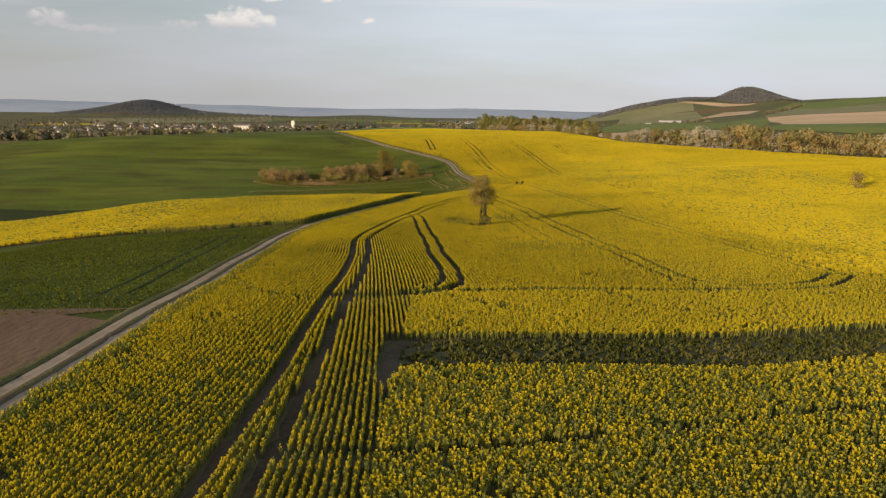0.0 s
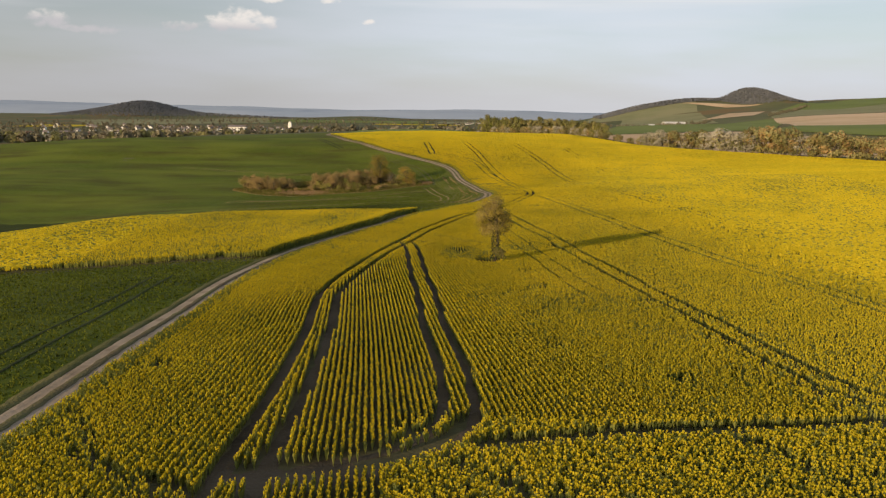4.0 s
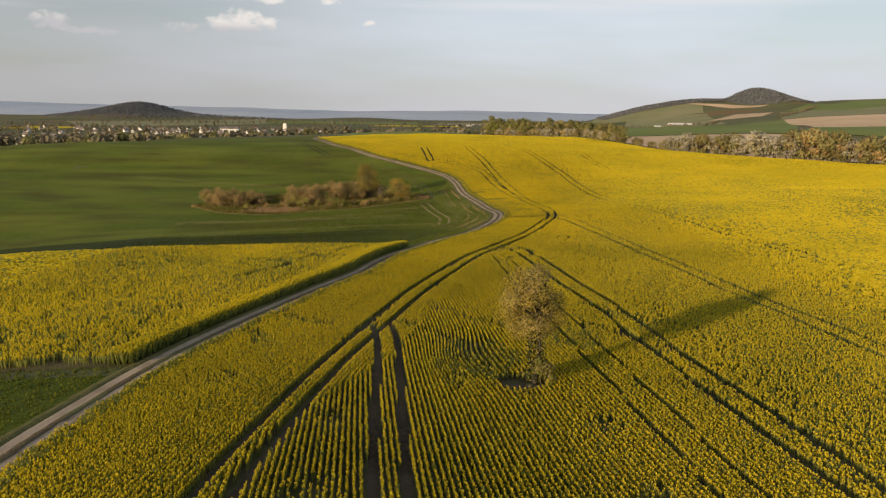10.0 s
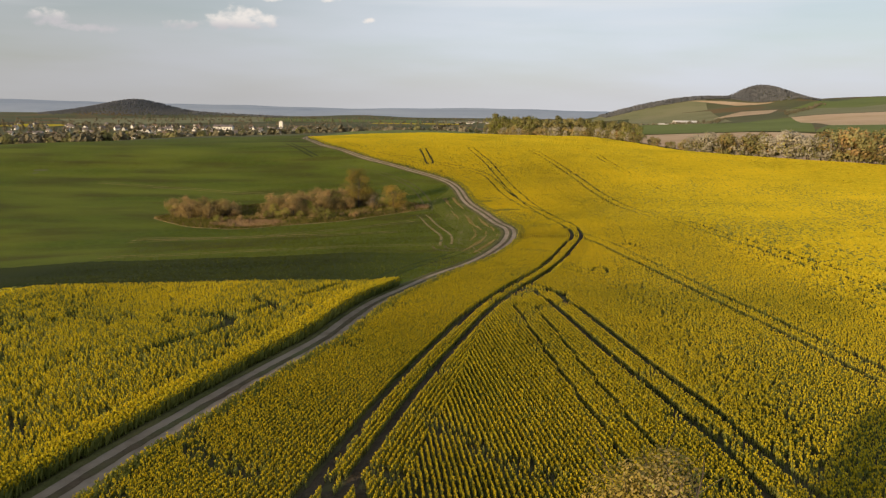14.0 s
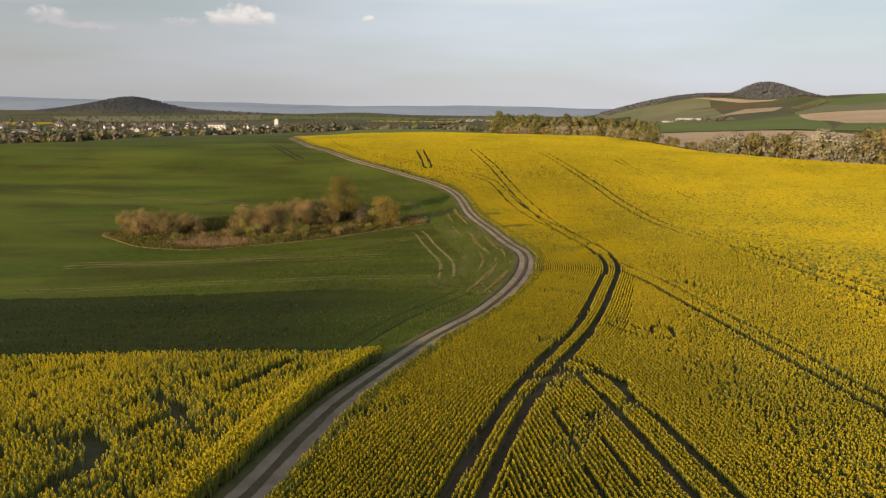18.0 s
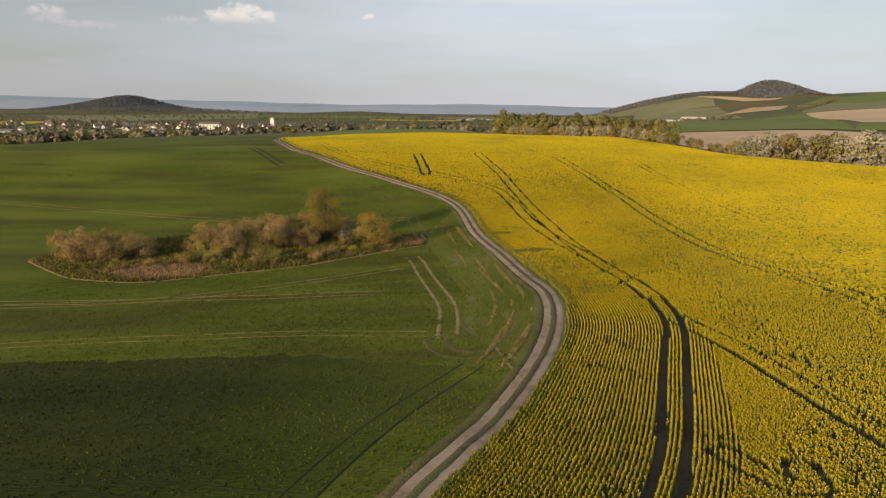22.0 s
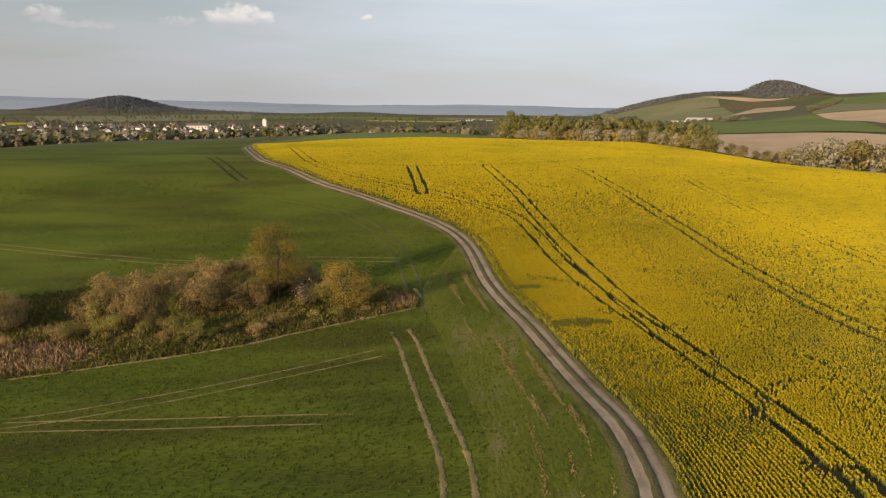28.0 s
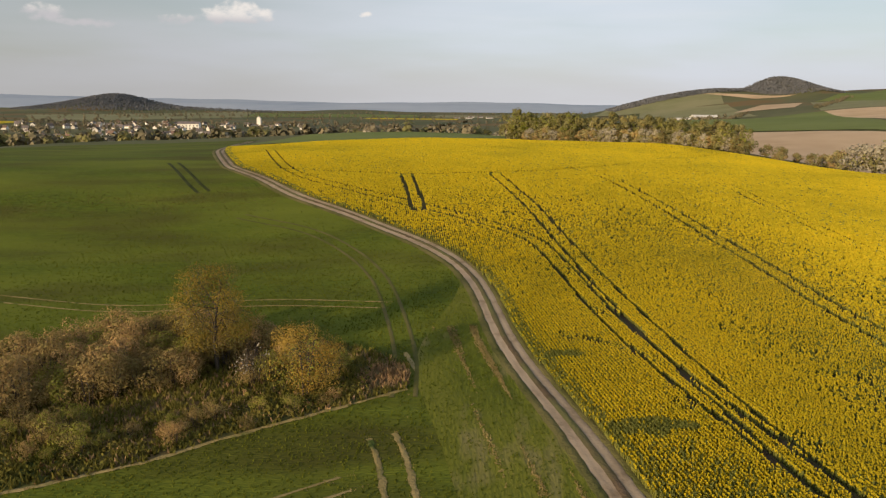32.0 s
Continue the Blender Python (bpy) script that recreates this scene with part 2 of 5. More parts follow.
BLOSSOM = material("white_blossom", ((0.28, 0.255, 0.195), (0.40, 0.37, 0.29), (0.445, 0.415, 0.33)), (1.2, 0.2), vary=0.15, through_light=0.25)
TREE_LEAF = material("thin_grey_catkins", ((0.19, 0.152, 0.032), (0.28, 0.222, 0.046), (0.35, 0.275, 0.066)), (1.2, 0.3), island=0.35, through_light=0.25)
IVY = material("dark_ivy", ((0.018, 0.03, 0.010), (0.035, 0.05, 0.016), (0.05, 0.055, 0.02)), (2, 0.4), island=0.3)
FAR_WOOD = material("far_woodland", ((0.117, 0.110, 0.068), (0.158, 0.144, 0.091), (0.199, 0.172, 0.117)), (0.05, 0.008), island=0.16)
# bluish, lightened tones: distance haze painted into the forest on the hills
HILL_WOOD_HAZE = material("hill_forest", ((0.118, 0.126, 0.138), (0.140, 0.149, 0.164), (0.160, 0.167, 0.178)), (0.05, 0.006), island=0.03)
DRY_REED = material("dead_brown_grass", ((0.176, 0.115, 0.061), (0.270, 0.182, 0.095), (0.338, 0.236, 0.128)), (1.5, 0.2), island=0.3)
FIELD_GREEN = material("far_green_field", ((0.115, 0.150, 0.036), (0.142, 0.178, 0.044), (0.165, 0.195, 0.055)), (0.06, 0.01))
FIELD_OLIVE = material("far_olive_field", ((0.165, 0.172, 0.082), (0.205, 0.208, 0.102), (0.235, 0.224, 0.122)), (0.06, 0.01))
FIELD_TAN = material("far_tan_field", ((0.452, 0.313, 0.182), (0.540, 0.383, 0.227), (0.592, 0.434, 0.278)), (0.06, 0.01))
FIELD_BROWN = material("far_brown_field", ((0.396, 0.282, 0.174), (0.480, 0.348, 0.222), (0.528, 0.396, 0.264)), (0.06, 0.01))
FIELD_YELLOW = material("far_rape_field", ((0.45, 0.36, 0.02), (0.52, 0.41, 0.02), (0.56, 0.43, 0.03)), (0.06, 0.01))
# blue-grey here is painted distance haze, not the colour of the woods
RIDGE_HAZE = material("hazy_distant_ridge", ((0.28, 0.335, 0.42), (0.34, 0.40, 0.485), (0.385, 0.435, 0.505)), (0.01, 0.002))
WHITE_WALL = material("pale_render_wall", ((0.528, 0.509, 0.470), (0.634, 0.614, 0.576), (0.691, 0.672, 0.634)), (0.5, 0.08), vary=0.3)
SLATE = material("dark_slate_roof", ((0.090, 0.083, 0.083), (0.150, 0.135, 0.132), (0.195, 0.165, 0.150)), (1.0, 0.2), vary=0.35)
TILE_RED = material("brown_tile_roof", ((0.12, 0.085, 0.07), (0.17, 0.115, 0.09), (0.2, 0.14, 0.11)), (1.0, 0.2), vary=0.3)
GLASS_DARK = material("dark_window_glass", ((0.02, 0.022, 0.026), (0.03, 0.033, 0.04), (0.04, 0.042, 0.05)), (1.0, 0.2), rough=0.15, specular=0.5)

# slope shade painted into the wheat colour, thinning out to the right
WHEAT_DARK_SHADE = material("dark_shaded_wheat", ((0.020, 0.030, 0.005), (0.036, 0.049, 0.007), (0.044, 0.055, 0.009)), (2.6, 0.09), bump=1.0, bump_scale=5.0, stretch=(0.28, 1, 1), spots=((0.028, 0.038, 0.008), 0.14, 0.46, 0.72), fade=((0.086, 0.114, 0.014), -18, 6))
WHEAT_THIN = material("thin_patchy_wheat", ((0.055, 0.058, 0.012), (0.085, 0.082, 0.020), (0.10, 0.088, 0.026)), (1.4, 0.1), bump=1.0, bump_scale=2.0, stretch=(0.3, 1, 1), spots=((0.07, 0.09, 0.012), 0.12, 0.45, 0.6))

TUSSOCK = material("tussock_blades", ((0.100, 0.100, 0.020), (0.152, 0.148, 0.032), (0.19, 0.17, 0.044)), (1.0, 0.2), island=0.3, through_light=0.25)

WORN_WHEAT = material("worn_dry_wheat", ((0.064, 0.083, 0.010), (0.112, 0.135, 0.014), (0.140, 0.150, 0.022)), (1.3, 0.12), bump=1.0, bump_scale=4.0, stretch=(1, 0.35, 1), spots=((0.22, 0.185, 0.085), 0.35, 0.55, 0.74))


WHEEL_DRY = material("dry_wheel_rut_in_wheat", ((0.065, 0.073, 0.018), (0.091, 0.096, 0.026), (0.130, 0.117, 0.044)), (1.5, 0.2), bump=0.6)
# ---- landform: heights are smooth profiles along the walk, with a cross-fall and a hollow on either side ----
KNOTS = np.array([0, 60, 110, 160, 210, 250, 300, 350, 400, 460.0])
PROFILE = np.array([5.09, 1.38, -1.55, -3.6, -6.45, -7.75, -4.2, 3.4, 4.6, 4.3])
CROSSFALL = np.array([-2.53, -1.6, -0.48, 0.8, 3.8, 4.0, 3.3, 1.08, -0.7, -1.89])
HOLLOW_LEFT = np.array([-2.64, -4.1, -5.3, -1.5, -0.5, 2.02, 1.42, -0.17, -2.35, -3.83])
HOLLOW_RIGHT = np.array([-0.27, 0.14, 0.63, 1.36, 1.81, 0.94, -1.13, -3.0, -4.2, -4.4])


def glide(knots, values, y):
    """A smooth curve through values at knots, held level past both ends."""
    knots, values = np.asarray(knots, float), np.asarray(values, float)
    y = np.clip(np.asarray(y, float), knots[0], knots[-1])
    i = np.clip(np.searchsorted(knots, y, side="right") - 1, 0, len(knots) - 2)
    idx = np.arange(len(knots))
    lo, hi = np.maximum(idx - 1, 0), np.minimum(idx + 1, len(knots) - 1)
    slope = (values[hi] - values[lo]) / (knots[hi] - knots[lo])
    h = knots[i + 1] - knots[i]
    u = (y - knots[i]) / h
    return ((2 * u**3 - 3 * u**2 + 1) * values[i] + (u**3 - 2 * u**2 + u) * h * slope[i]
            + (-2 * u**3 + 3 * u**2) * values[i + 1] + (u**3 - u**2) * h * slope[i + 1])


def step(v, a, b):
    u = np.clip((v - a) / (b - a), 0, 1)
    return u * u * (3 - 2 * u)


def bump_at(x, y, cx, cy, sx, sy):
    return np.exp(-((x - cx) / sx) ** 2 - ((y - cy) / sy) ** 2)


def height(x, y):
    x, y = np.asarray(x, float), np.asarray(y, float)
    s = 1.5 * np.tanh(x / 90)
    near = (glide(KNOTS, PROFILE, y) + glide(KNOTS, CROSSFALL, y) * s + glide(KNOTS, HOLLOW_LEFT, y) * np.minimum(s, 0) ** 2
            + glide(KNOTS, HOLLOW_RIGHT, y) * np.maximum(s, 0) ** 2 - 9 * step(-x, 130, 300) - 5.2 * step(-x, 55, 112) * np.exp(-((y - 160) / 62) ** 2))
    # the valley beyond the rise, the slope on its far side and the hills
    far = -13 + (20 * step(x, 0, 330) * (1 - 0.8 * step(y, 800, 1500) * (1 - step(x, 380, 640))) + 8 * step(x, 300, 700) + 60 * step(x, 480, 1250) * step(y, 600, 1800)) * (1 - step(y, 2300, 2900))
    far = far + 40 * np.where(x < 814, bump_at(x, y, 814, 2045, 49, 200), bump_at(x, y, 814, 2045, 58, 200))
    far = far + 34 * bump_at(x, y, 680, 2075, 140, 220) + 24 * bump_at(x, y, 500, 2075, 120, 200) - 5.4 * bump_at(x, y, 928, 2145, 330, 420)
    far = far + np.where(x < -975, bump_at(x, y, -975, 2430, 155, 280), bump_at(x, y, -975, 2430, 105, 280)) * 37
    far = far + 5 * bump_at(x, y, -985, 2430, 42, 180)
    far = far + 11 * bump_at(x, y, -800, 2450, 230, 240) + 9 * bump_at(x, y, -330, 2900, 160, 160) + 10 * step(y, 3000, 4500)
    w = step(np.maximum(np.abs(x) - 330, 0) + np.maximum(y - 500, 0) + np.maximum(-150 - y, 0), 0, 150)
    near = near + 5 * bump_at(x, y, 78, 432, 42, 50)
    z = near * (1 - w) + far * w
    return z + 0.10 * np.sin(x / 5.3 + y / 9.1) * np.sin(y / 6.7 - x / 11.0)


def link_mesh(name, verts, faces, mats, face_mats=None, smooth=False, parent=None):
    """verts (n, 3) and faces (m, k) as arrays, k corners each; links the mesh as one object."""
    verts, faces = np.asarray(verts, np.float32), np.asarray(faces, np.int32)
    me = bpy.data.meshes.new(name)
    n, k = faces.shape
    me.vertices.add(len(verts))
    me.vertices.foreach_set("co", verts.ravel())
    me.loops.add(n * k)
    me.loops.foreach_set("vertex_index", faces.ravel())
    me.polygons.add(n)
    me.polygons.foreach_set("loop_start", np.arange(0, n * k, k, dtype=np.int32))
    for m in mats:
        me.materials.append(m)
    if face_mats is not None:
        me.polygons.foreach_set("material_index", np.asarray(face_mats, np.int32))
    me.polygons.foreach_set("use_smooth", np.full(n, smooth))
    me.update(calc_edges=True)
    ob = new(name, me)
    ob.parent = parent
    return ob


def grid_faces(rows, cols):
    i = np.arange(rows * cols).reshape(rows, cols)
    return np.stack([i[:-1, :-1], i[:-1, 1:], i[1:, 1:], i[1:, :-1]], -1).reshape(-1, 4)


def spaced(*parts):
    return np.unique(np.concatenate([np.arange(a, b + 0.01, d) for a, b, d in parts]))


def sheet(name, left, right, ys, cols, lift, mats, label="", category="", edge=0.0):
    """A parcel of land draped over the landform between two curves x = left(y) and x = right(y)."""
    ys = np.asarray(ys, float)
    a, b = left(ys)[:, None], right(ys)[:, None]
    u = np.linspace(0, 1, cols)[None, :]
    x = a + (b - a) * u
    y = np.repeat(ys[:, None], cols, 1)
    z = height(x, y) + lift
    if edge:
        z[0, :] -= edge
        z[-1, :] -= edge
        z[:, 0] -= edge
        z[:, -1] -= edge
    ob = link_mesh(name, np.stack([x, y, z], -1).reshape(-1, 3), grid_faces(len(ys), cols), mats, smooth=True)
    return tagged(ob, label, category, kind="structure")


def trace(points, gap=1.0):
    """A smooth line through control points, with even spacing."""
    p = np.asarray(points, float)
    if len(p) == 2:
        fine = p[0] + (p[1] - p[0]) * np.linspace(0, 1, 40)[:, None]
    else:
        q = np.vstack([2 * p[0] - p[1], p, 2 * p[-1] - p[-2]])
        u = np.linspace(0, 1, 24, endpoint=False)[:, None]
        fine = np.vstack([0.5 * (2 * b + (c - a) * u + (2 * a - 5 * b + 4 * c - d) * u**2 + (3 * b - a - 3 * c + d) * u**3)
                          for a, b, c, d in zip(q, q[1:], q[2:], q[3:])] + [p[-1:]])
    s = np.concatenate([[0], np.cumsum(np.hypot(*np.diff(fine, axis=0).T))])
    t = np.linspace(0, s[-1], max(2, int(s[-1] / gap) + 1))
    return np.stack([np.interp(t, s, fine[:, 0]), np.interp(t, s, fine[:, 1])], -1)


def sideways(line):
    d = np.gradient(line, axis=0)
    d /= np.maximum(np.hypot(d[:, 0], d[:, 1]), 1e-6)[:, None]
    return np.stack([d[:, 1], -d[:, 0]], -1)


def ribbon(name, points, offsets, lifts, mat, gap=1.0, wobble=0.0, parent=None, seed=0):
    """A strip along a line, draped over the ground, with a cross-section of offsets and lifts."""
    line = trace(points, gap)
    side = sideways(line)
    rng = np.random.default_rng(seed)
    o, h = np.asarray(offsets, float), np.asarray(lifts, float)
    jit = rng.normal(0, wobble, (len(line), len(o))) if wobble else 0
    xy = line[:, None, :] + side[:, None, :] * (o[None, :] + jit)[..., None]
    z = height(xy[..., 0], xy[..., 1]) + h
    return link_mesh(name, np.concatenate([xy, z[..., None]], -1).reshape(-1, 3), grid_faces(len(line), len(o)), [mat], smooth=True, parent=parent)


def far_from(points_xy, line, reach):
    """Distance of each point to a line, where nearer than reach; else a large number."""
    out = np.full(len(points_xy), 1e6)
    lo, hi = line.min(0) - reach, line.max(0) + reach
    idx = np.where(((points_xy > lo) & (points_xy < hi)).all(1))[0]
    a, d = line[:-1], np.diff(line, axis=0)
    dd = np.maximum((d**2).sum(1), 1e-9)
    for k in range(0, len(idx), 20000):
        j = idx[k:k + 20000]
        rel = points_xy[j][:, None, :] - a[None]
        u = np.clip((rel * d).sum(-1) / dd, 0, 1)
        out[j] = np.sqrt(((rel - u[..., None] * d) ** 2).sum(-1).min(1))
    return out


# the farm track, wheel tracks and field edges, in plan
ROAD_Y = [-60, 15, 29, 45, 60, 85, 95, 102, 110, 118, 126, 134, 140, 147.5, 155, 162, 170, 176.5, 182, 188, 202, 215, 226, 235, 252, 271, 291, 304, 318, 330, 341, 350, 358, 380, 400, 450]
ROAD_X = [-14.5, -17.2, -17.7, -18.6, -19.3, -20.8, -21.2, -21.2, -20.6, -19.1, -17.3, -14.8, -12.8, -10.5, -9.0, -7.3, -4.7, -2.3, 0.3, 3.0, 7.7, 10.4, 11.2, 10.3, 7.9, 4.3, 1.8, -3.5, -14.5, -26.8, -35.5, -43.0, -47.0, -55.0, -60.0, -66.0]
A_Y = [-60, 30, 40, 50, 60, 72.6, 78.3, 86, 103, 122, 143, 163, 179, 195, 208, 218, 230, 242, 255, 274, 295, 317, 346, 400, 460]
A_X = [-6.0, -6.7, -7.1, -7.55, -7.75, -8.6, -9.25, -9.8, -8.6, -5.6, -0.8, 5.0, 11.8, 17.0, 20.7, 21.8, 21.7, 20.6, 18.9, 16.2, 13.4, 11.8, 8.2, 1.0, -8.0]
B_Y = [-60, 20, 60, 103, 117, 144, 171, 184, 198, 208, 224, 242, 254, 274, 295, 317, 344, 380, 460]
B_X = [45, 42, 38.5, 33.4, 31.8, 28.4, 25.5, 24.5, 23.2, 21.9, 21.7, 21, 18.8, 16, 13.3, 11.8, 8, 3, -8]


def road_x(y):
    return glide(ROAD_Y, ROAD_X, y)


def back_edge(x):
    return np.interp(x, [-70, -62, -20, 25, 60, 76, 97, 186, 260, 330], [392, 400, 430, 455, 430, 408, 370, 308, 262, 205])


WHEELINGS = []  # line, gauge, width of each rut
WHEELINGS.append(([(-6.3, 8), (-6.7, 30), (-7.1, 40), (-7.55, 50), (-7.75, 60), (-8.6, 72.6), (-9.25, 78.3), (-9.8, 86.5), (-8.6, 103), (-5.6, 122.5), (-0.8, 143.5), (5, 163), (11.8, 179), (17, 195.5), (20.7, 208), (21.8, 218)], 1.6, 0.74))
WHEELINGS.append(([(21.8, 218), (21.7, 230), (20.6, 242), (19, 257), (17.6, 271), (15.9, 288), (13, 315), (9.4, 333), (7.5, 341)], 1.95, 0.48))
WHEELINGS.append(([(20.4, 243), (16.7, 263), (14.6, 275), (12.6, 293), (9.8, 306), (2, 315.5), (-10, 325.6), (-27.7, 341), (-36, 357), (-44.7, 386)], 1.95, 0.48))
WHEELINGS.append(([(-5.2, 121), (-4.2, 114), (-2.9, 98), (-1.8, 86.5), (-0.7, 73), (0.1, 66), (0.6, 59), (0.2, 55.5), (-1.4, 53), (-4, 51.2), (-7.2, 50)], 1.5, 0.64))
WHEELINGS.append(([(7.5, 169), (9.4, 167), (10.7, 160), (12.5, 145), (14.2, 131), (15.8, 115), (16.8, 105), (17.8, 96), (18.6, 88), (19.4, 79), (20.4, 68), (21.4, 62.8), (23.2, 60.4), (27, 60.4), (32.9, 63.2), (37.7, 68.4)], 1.95, 0.64))
WHEELINGS.append(([(21.4, 210), (23.2, 198), (24.5, 184), (25.5, 171), (26.9, 157), (28.4, 144), (30.4, 130), (31.8, 117), (33.4, 103), (35.8, 88), (37.6, 72)], 1.95, 0.55))
WHEELINGS.append(([(23.5, 347), (29, 335), (35.3, 303), (36.8, 266), (38.5, 240), (40, 222), (42.2, 191), (46, 150)], 1.95, 0.55))
WHEELINGS.append(([(45.5, 357), (50.6, 315), (54, 270), (58, 220)], 1.95, 0.45))
WHEELINGS.append(([(7.0, 158), (8.0, 144), (8.9, 131), (10.2, 118), (11.4, 104), (12.3, 94), (13, 87)], 1.95, 0.3))
WHEELINGS.append(([(-8.8, 341.5), (-7.4, 331), (-5.9, 320.8)], 2.0, 0.62))
WHEELINGS.append(([(14.8, 179.5), (16.0, 176.5), (17.6, 174.8), (18.2, 177.5)], 1.6, 0.5))
BARE_LINES = []  # line, half width
BARE_LINES.append(([(-40, 350), (-28, 346.3), (-10, 342.7), (7.4, 342.6), (24, 347.5), (39, 360.5), (60.7, 388), (74, 402)], 0.4))
BARE_LINES.append(([(-6, 22.6), (-1, 23.2), (3, 24.2), (6, 25.5)], 0.35))
BARE_LINES.append(([(9.2, 26.7), (19.7, 30.8), (30, 34)], 0.25))
BARE_LINES.append(([(1.0, 56.2), (0.2, 54.2), (-1.6, 52.4), (-4, 51.0), (-6, 50.3)], 0.6))
BARE_LINES.append(([(1.4, 53.4), (4.6, 54.4), (9, 55.6), (14, 56.6), (19, 57.8), (24.4, 59.2)], 0.55))
BARE_LINES.append(([(5.4, 164.7), (7.3, 166.0), (9.1, 166.4), (10.8, 165.6), (11.8, 163.2)], 0.5))
STRIP_NEAR = ([-4, 5.7, 11.3, 15.5, 23, 45, 90], [32.6, 34.2, 35.2, 35.9, 38.9, 46.7, 58])
STRIP_FAR = ([-4, 6.6, 13.2, 18.5, 26.6, 50, 90], [39.0, 41.2, 42.8, 44.1, 46.6, 53, 63])

xs = spaced((-4800, -1600, 200), (-1600, -400, 30), (-400, -120, 10), (-120, 120, 4), (120, 400, 10), (400, 1600, 30), (1600, 4800, 200))
ys = spaced((-900, -100, 50), (-100, 0, 10), (0, 472, 4), (472, 700, 10), (700, 3000, 30), (3000, 4880, 100))
gx, gy = np.meshgrid(xs, ys)
ground = link_mesh("ground", np.stack([gx, gy, height(gx, gy)], -1).reshape(-1, 3), grid_faces(len(ys), len(xs)), [EARTH], smooth=True)
tagged(ground, "rolling farmland of meadows and fields reaching to hills", "ground", kind="structure")

ys_rape = spaced((-60, 455, 3))


def rape_left(y):
    return np.where(y < 400, road_x(y) + 1.2, np.interp(y, [400, 430, 455], [-60, -20, 25]))


def rape_right(y):
    return np.interp(y, [-60, 205, 262, 308, 370, 408, 430, 455], [330, 330, 260, 186, 97, 76, 60, 25.5])


sheet("rape_field_soil", rape_left, rape_right, ys_rape, 90, 0.05, [RAPE_SOIL], "dark soil and leaf litter under flowering rape", "field")
sheet("rape_strip_soil", lambda y: np.full_like(y, -300), lambda y: road_x(y) - 1.3, spaced((112, 173, 2)), 80, 0.05, [RAPE_SOIL], "dark soil under a strip of flowering rape", "field")
sheet("wheat_parcel", lambda y: np.full_like(y, -300), lambda y: road_x(y) - 1.3, spaced((30, 112, 2.5)), 80, 0.045, [WHEAT_LOW], "dark green young wheat beside the farm track", "field")
sheet("ploughed_field", lambda y: np.full_like(y, -300), lambda y: np.minimum(road_x(y) - 1.3, -18.7 + (45.9 - y) * -2.65 * (y > 43) ), spaced((-60, 46, 2)), 80, 0.09, [PLOUGHED], "reddish brown ploughed field with fine furrows", "field")


# outline of the parcel of wheat that wears the painted shade
def shade_near(x):
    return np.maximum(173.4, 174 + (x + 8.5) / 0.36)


def shade_far(x):
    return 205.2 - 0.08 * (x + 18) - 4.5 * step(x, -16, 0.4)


shade_x = np.linspace(-300, 0.4, 260)[:, None]
shade_u = np.linspace(0, 1, 24)[None, :]
shade_rag = np.random.default_rng(3).normal(0, 0.35, (260, 24)) * ((shade_u == 0) | (shade_u == 1))
shade_y = shade_near(shade_x) + (shade_far(shade_x) - shade_near(shade_x)) * shade_u + shade_rag
shade_xx = np.repeat(shade_x, 24, 1)
tagged(link_mesh("grain_parcel", np.stack([shade_xx, shade_y, height(shade_xx, shade_y) + 0.07], -1).reshape(-1, 3), grid_faces(260, 24)[:, ::-1], [WHEAT_DARK_SHADE], smooth=True), "wheat behind the rape, with shade painted into its darker green", "field", kind="structure")
sheet("wheat_field", lambda y: np.full_like(y, -420), lambda y: road_x(y) - 1.3, spaced((173, 470, 3)), 130, 0.05, [WHEAT], "green field of young wheat over a hollow", "field")
sheet("worn_wheat", lambda y: road_x(y) - 1.3 - 8.5 * step(y, 196, 215) * (1 - step(y, 262, 296)), lambda y: road_x(y) - 1.2, spaced((194, 298, 1.5)), 14, 0.085, [WORN_WHEAT], "thin worn wheat with dry straw beside the track", "field")

# ---- flowering rape: rows of plants, each a leafy stem with yellow flower heads ----
def template(parts):
    v, f, m = [], [], []
    for (pv, pf), mat in parts:
        f += [tuple(i + len(v) for i in t) for t in pf]
        m += [mat] * len(pf)
        v += pv
    return np.array(v, float), np.array(f, int), np.array(m, int)


def leaf_fan(r, top, turn=0.0, count=3):
    """Broad leaves that spread upwards from the foot of a stem."""
    v, f = [], []
    for k, (up, down) in enumerate(((1.0, 0.72), (0.94, 0.8), (0.86, 0.62))[:count]):
        a = turn + k * 2 * math.pi / count
        f.append((len(v), len(v) + 1, len(v) + 2))
        v += [(-0.15 * r * math.cos(a), -0.15 * r * math.sin(a), 0.0), (r * math.cos(a - 0.6), r * math.sin(a - 0.6), top * down), (r * math.cos(a + 0.6), r * math.sin(a + 0.6), top * up)]
    return v, f


def flower_head(r, low, top, turn=0.0, dx=0.0, dy=0.0):
    """Two crossed fans of petals, broad at the top and leaning a little."""
    v, f = [], []
    for a in (turn, turn + 1.6):
        c, n = math.cos(a), math.sin(a)
        f.append((len(v), len(v) + 1, len(v) + 2))
        v += [(dx + 0.2 * r * n, dy - 0.2 * r * c, low), (dx + r * c - 0.45 * r * n, dy + r * n + 0.45 * r * c, top), (dx - r * c - 0.45 * r * n, dy - r * n + 0.45 * r * c, 0.97 * top)]
    return v, f


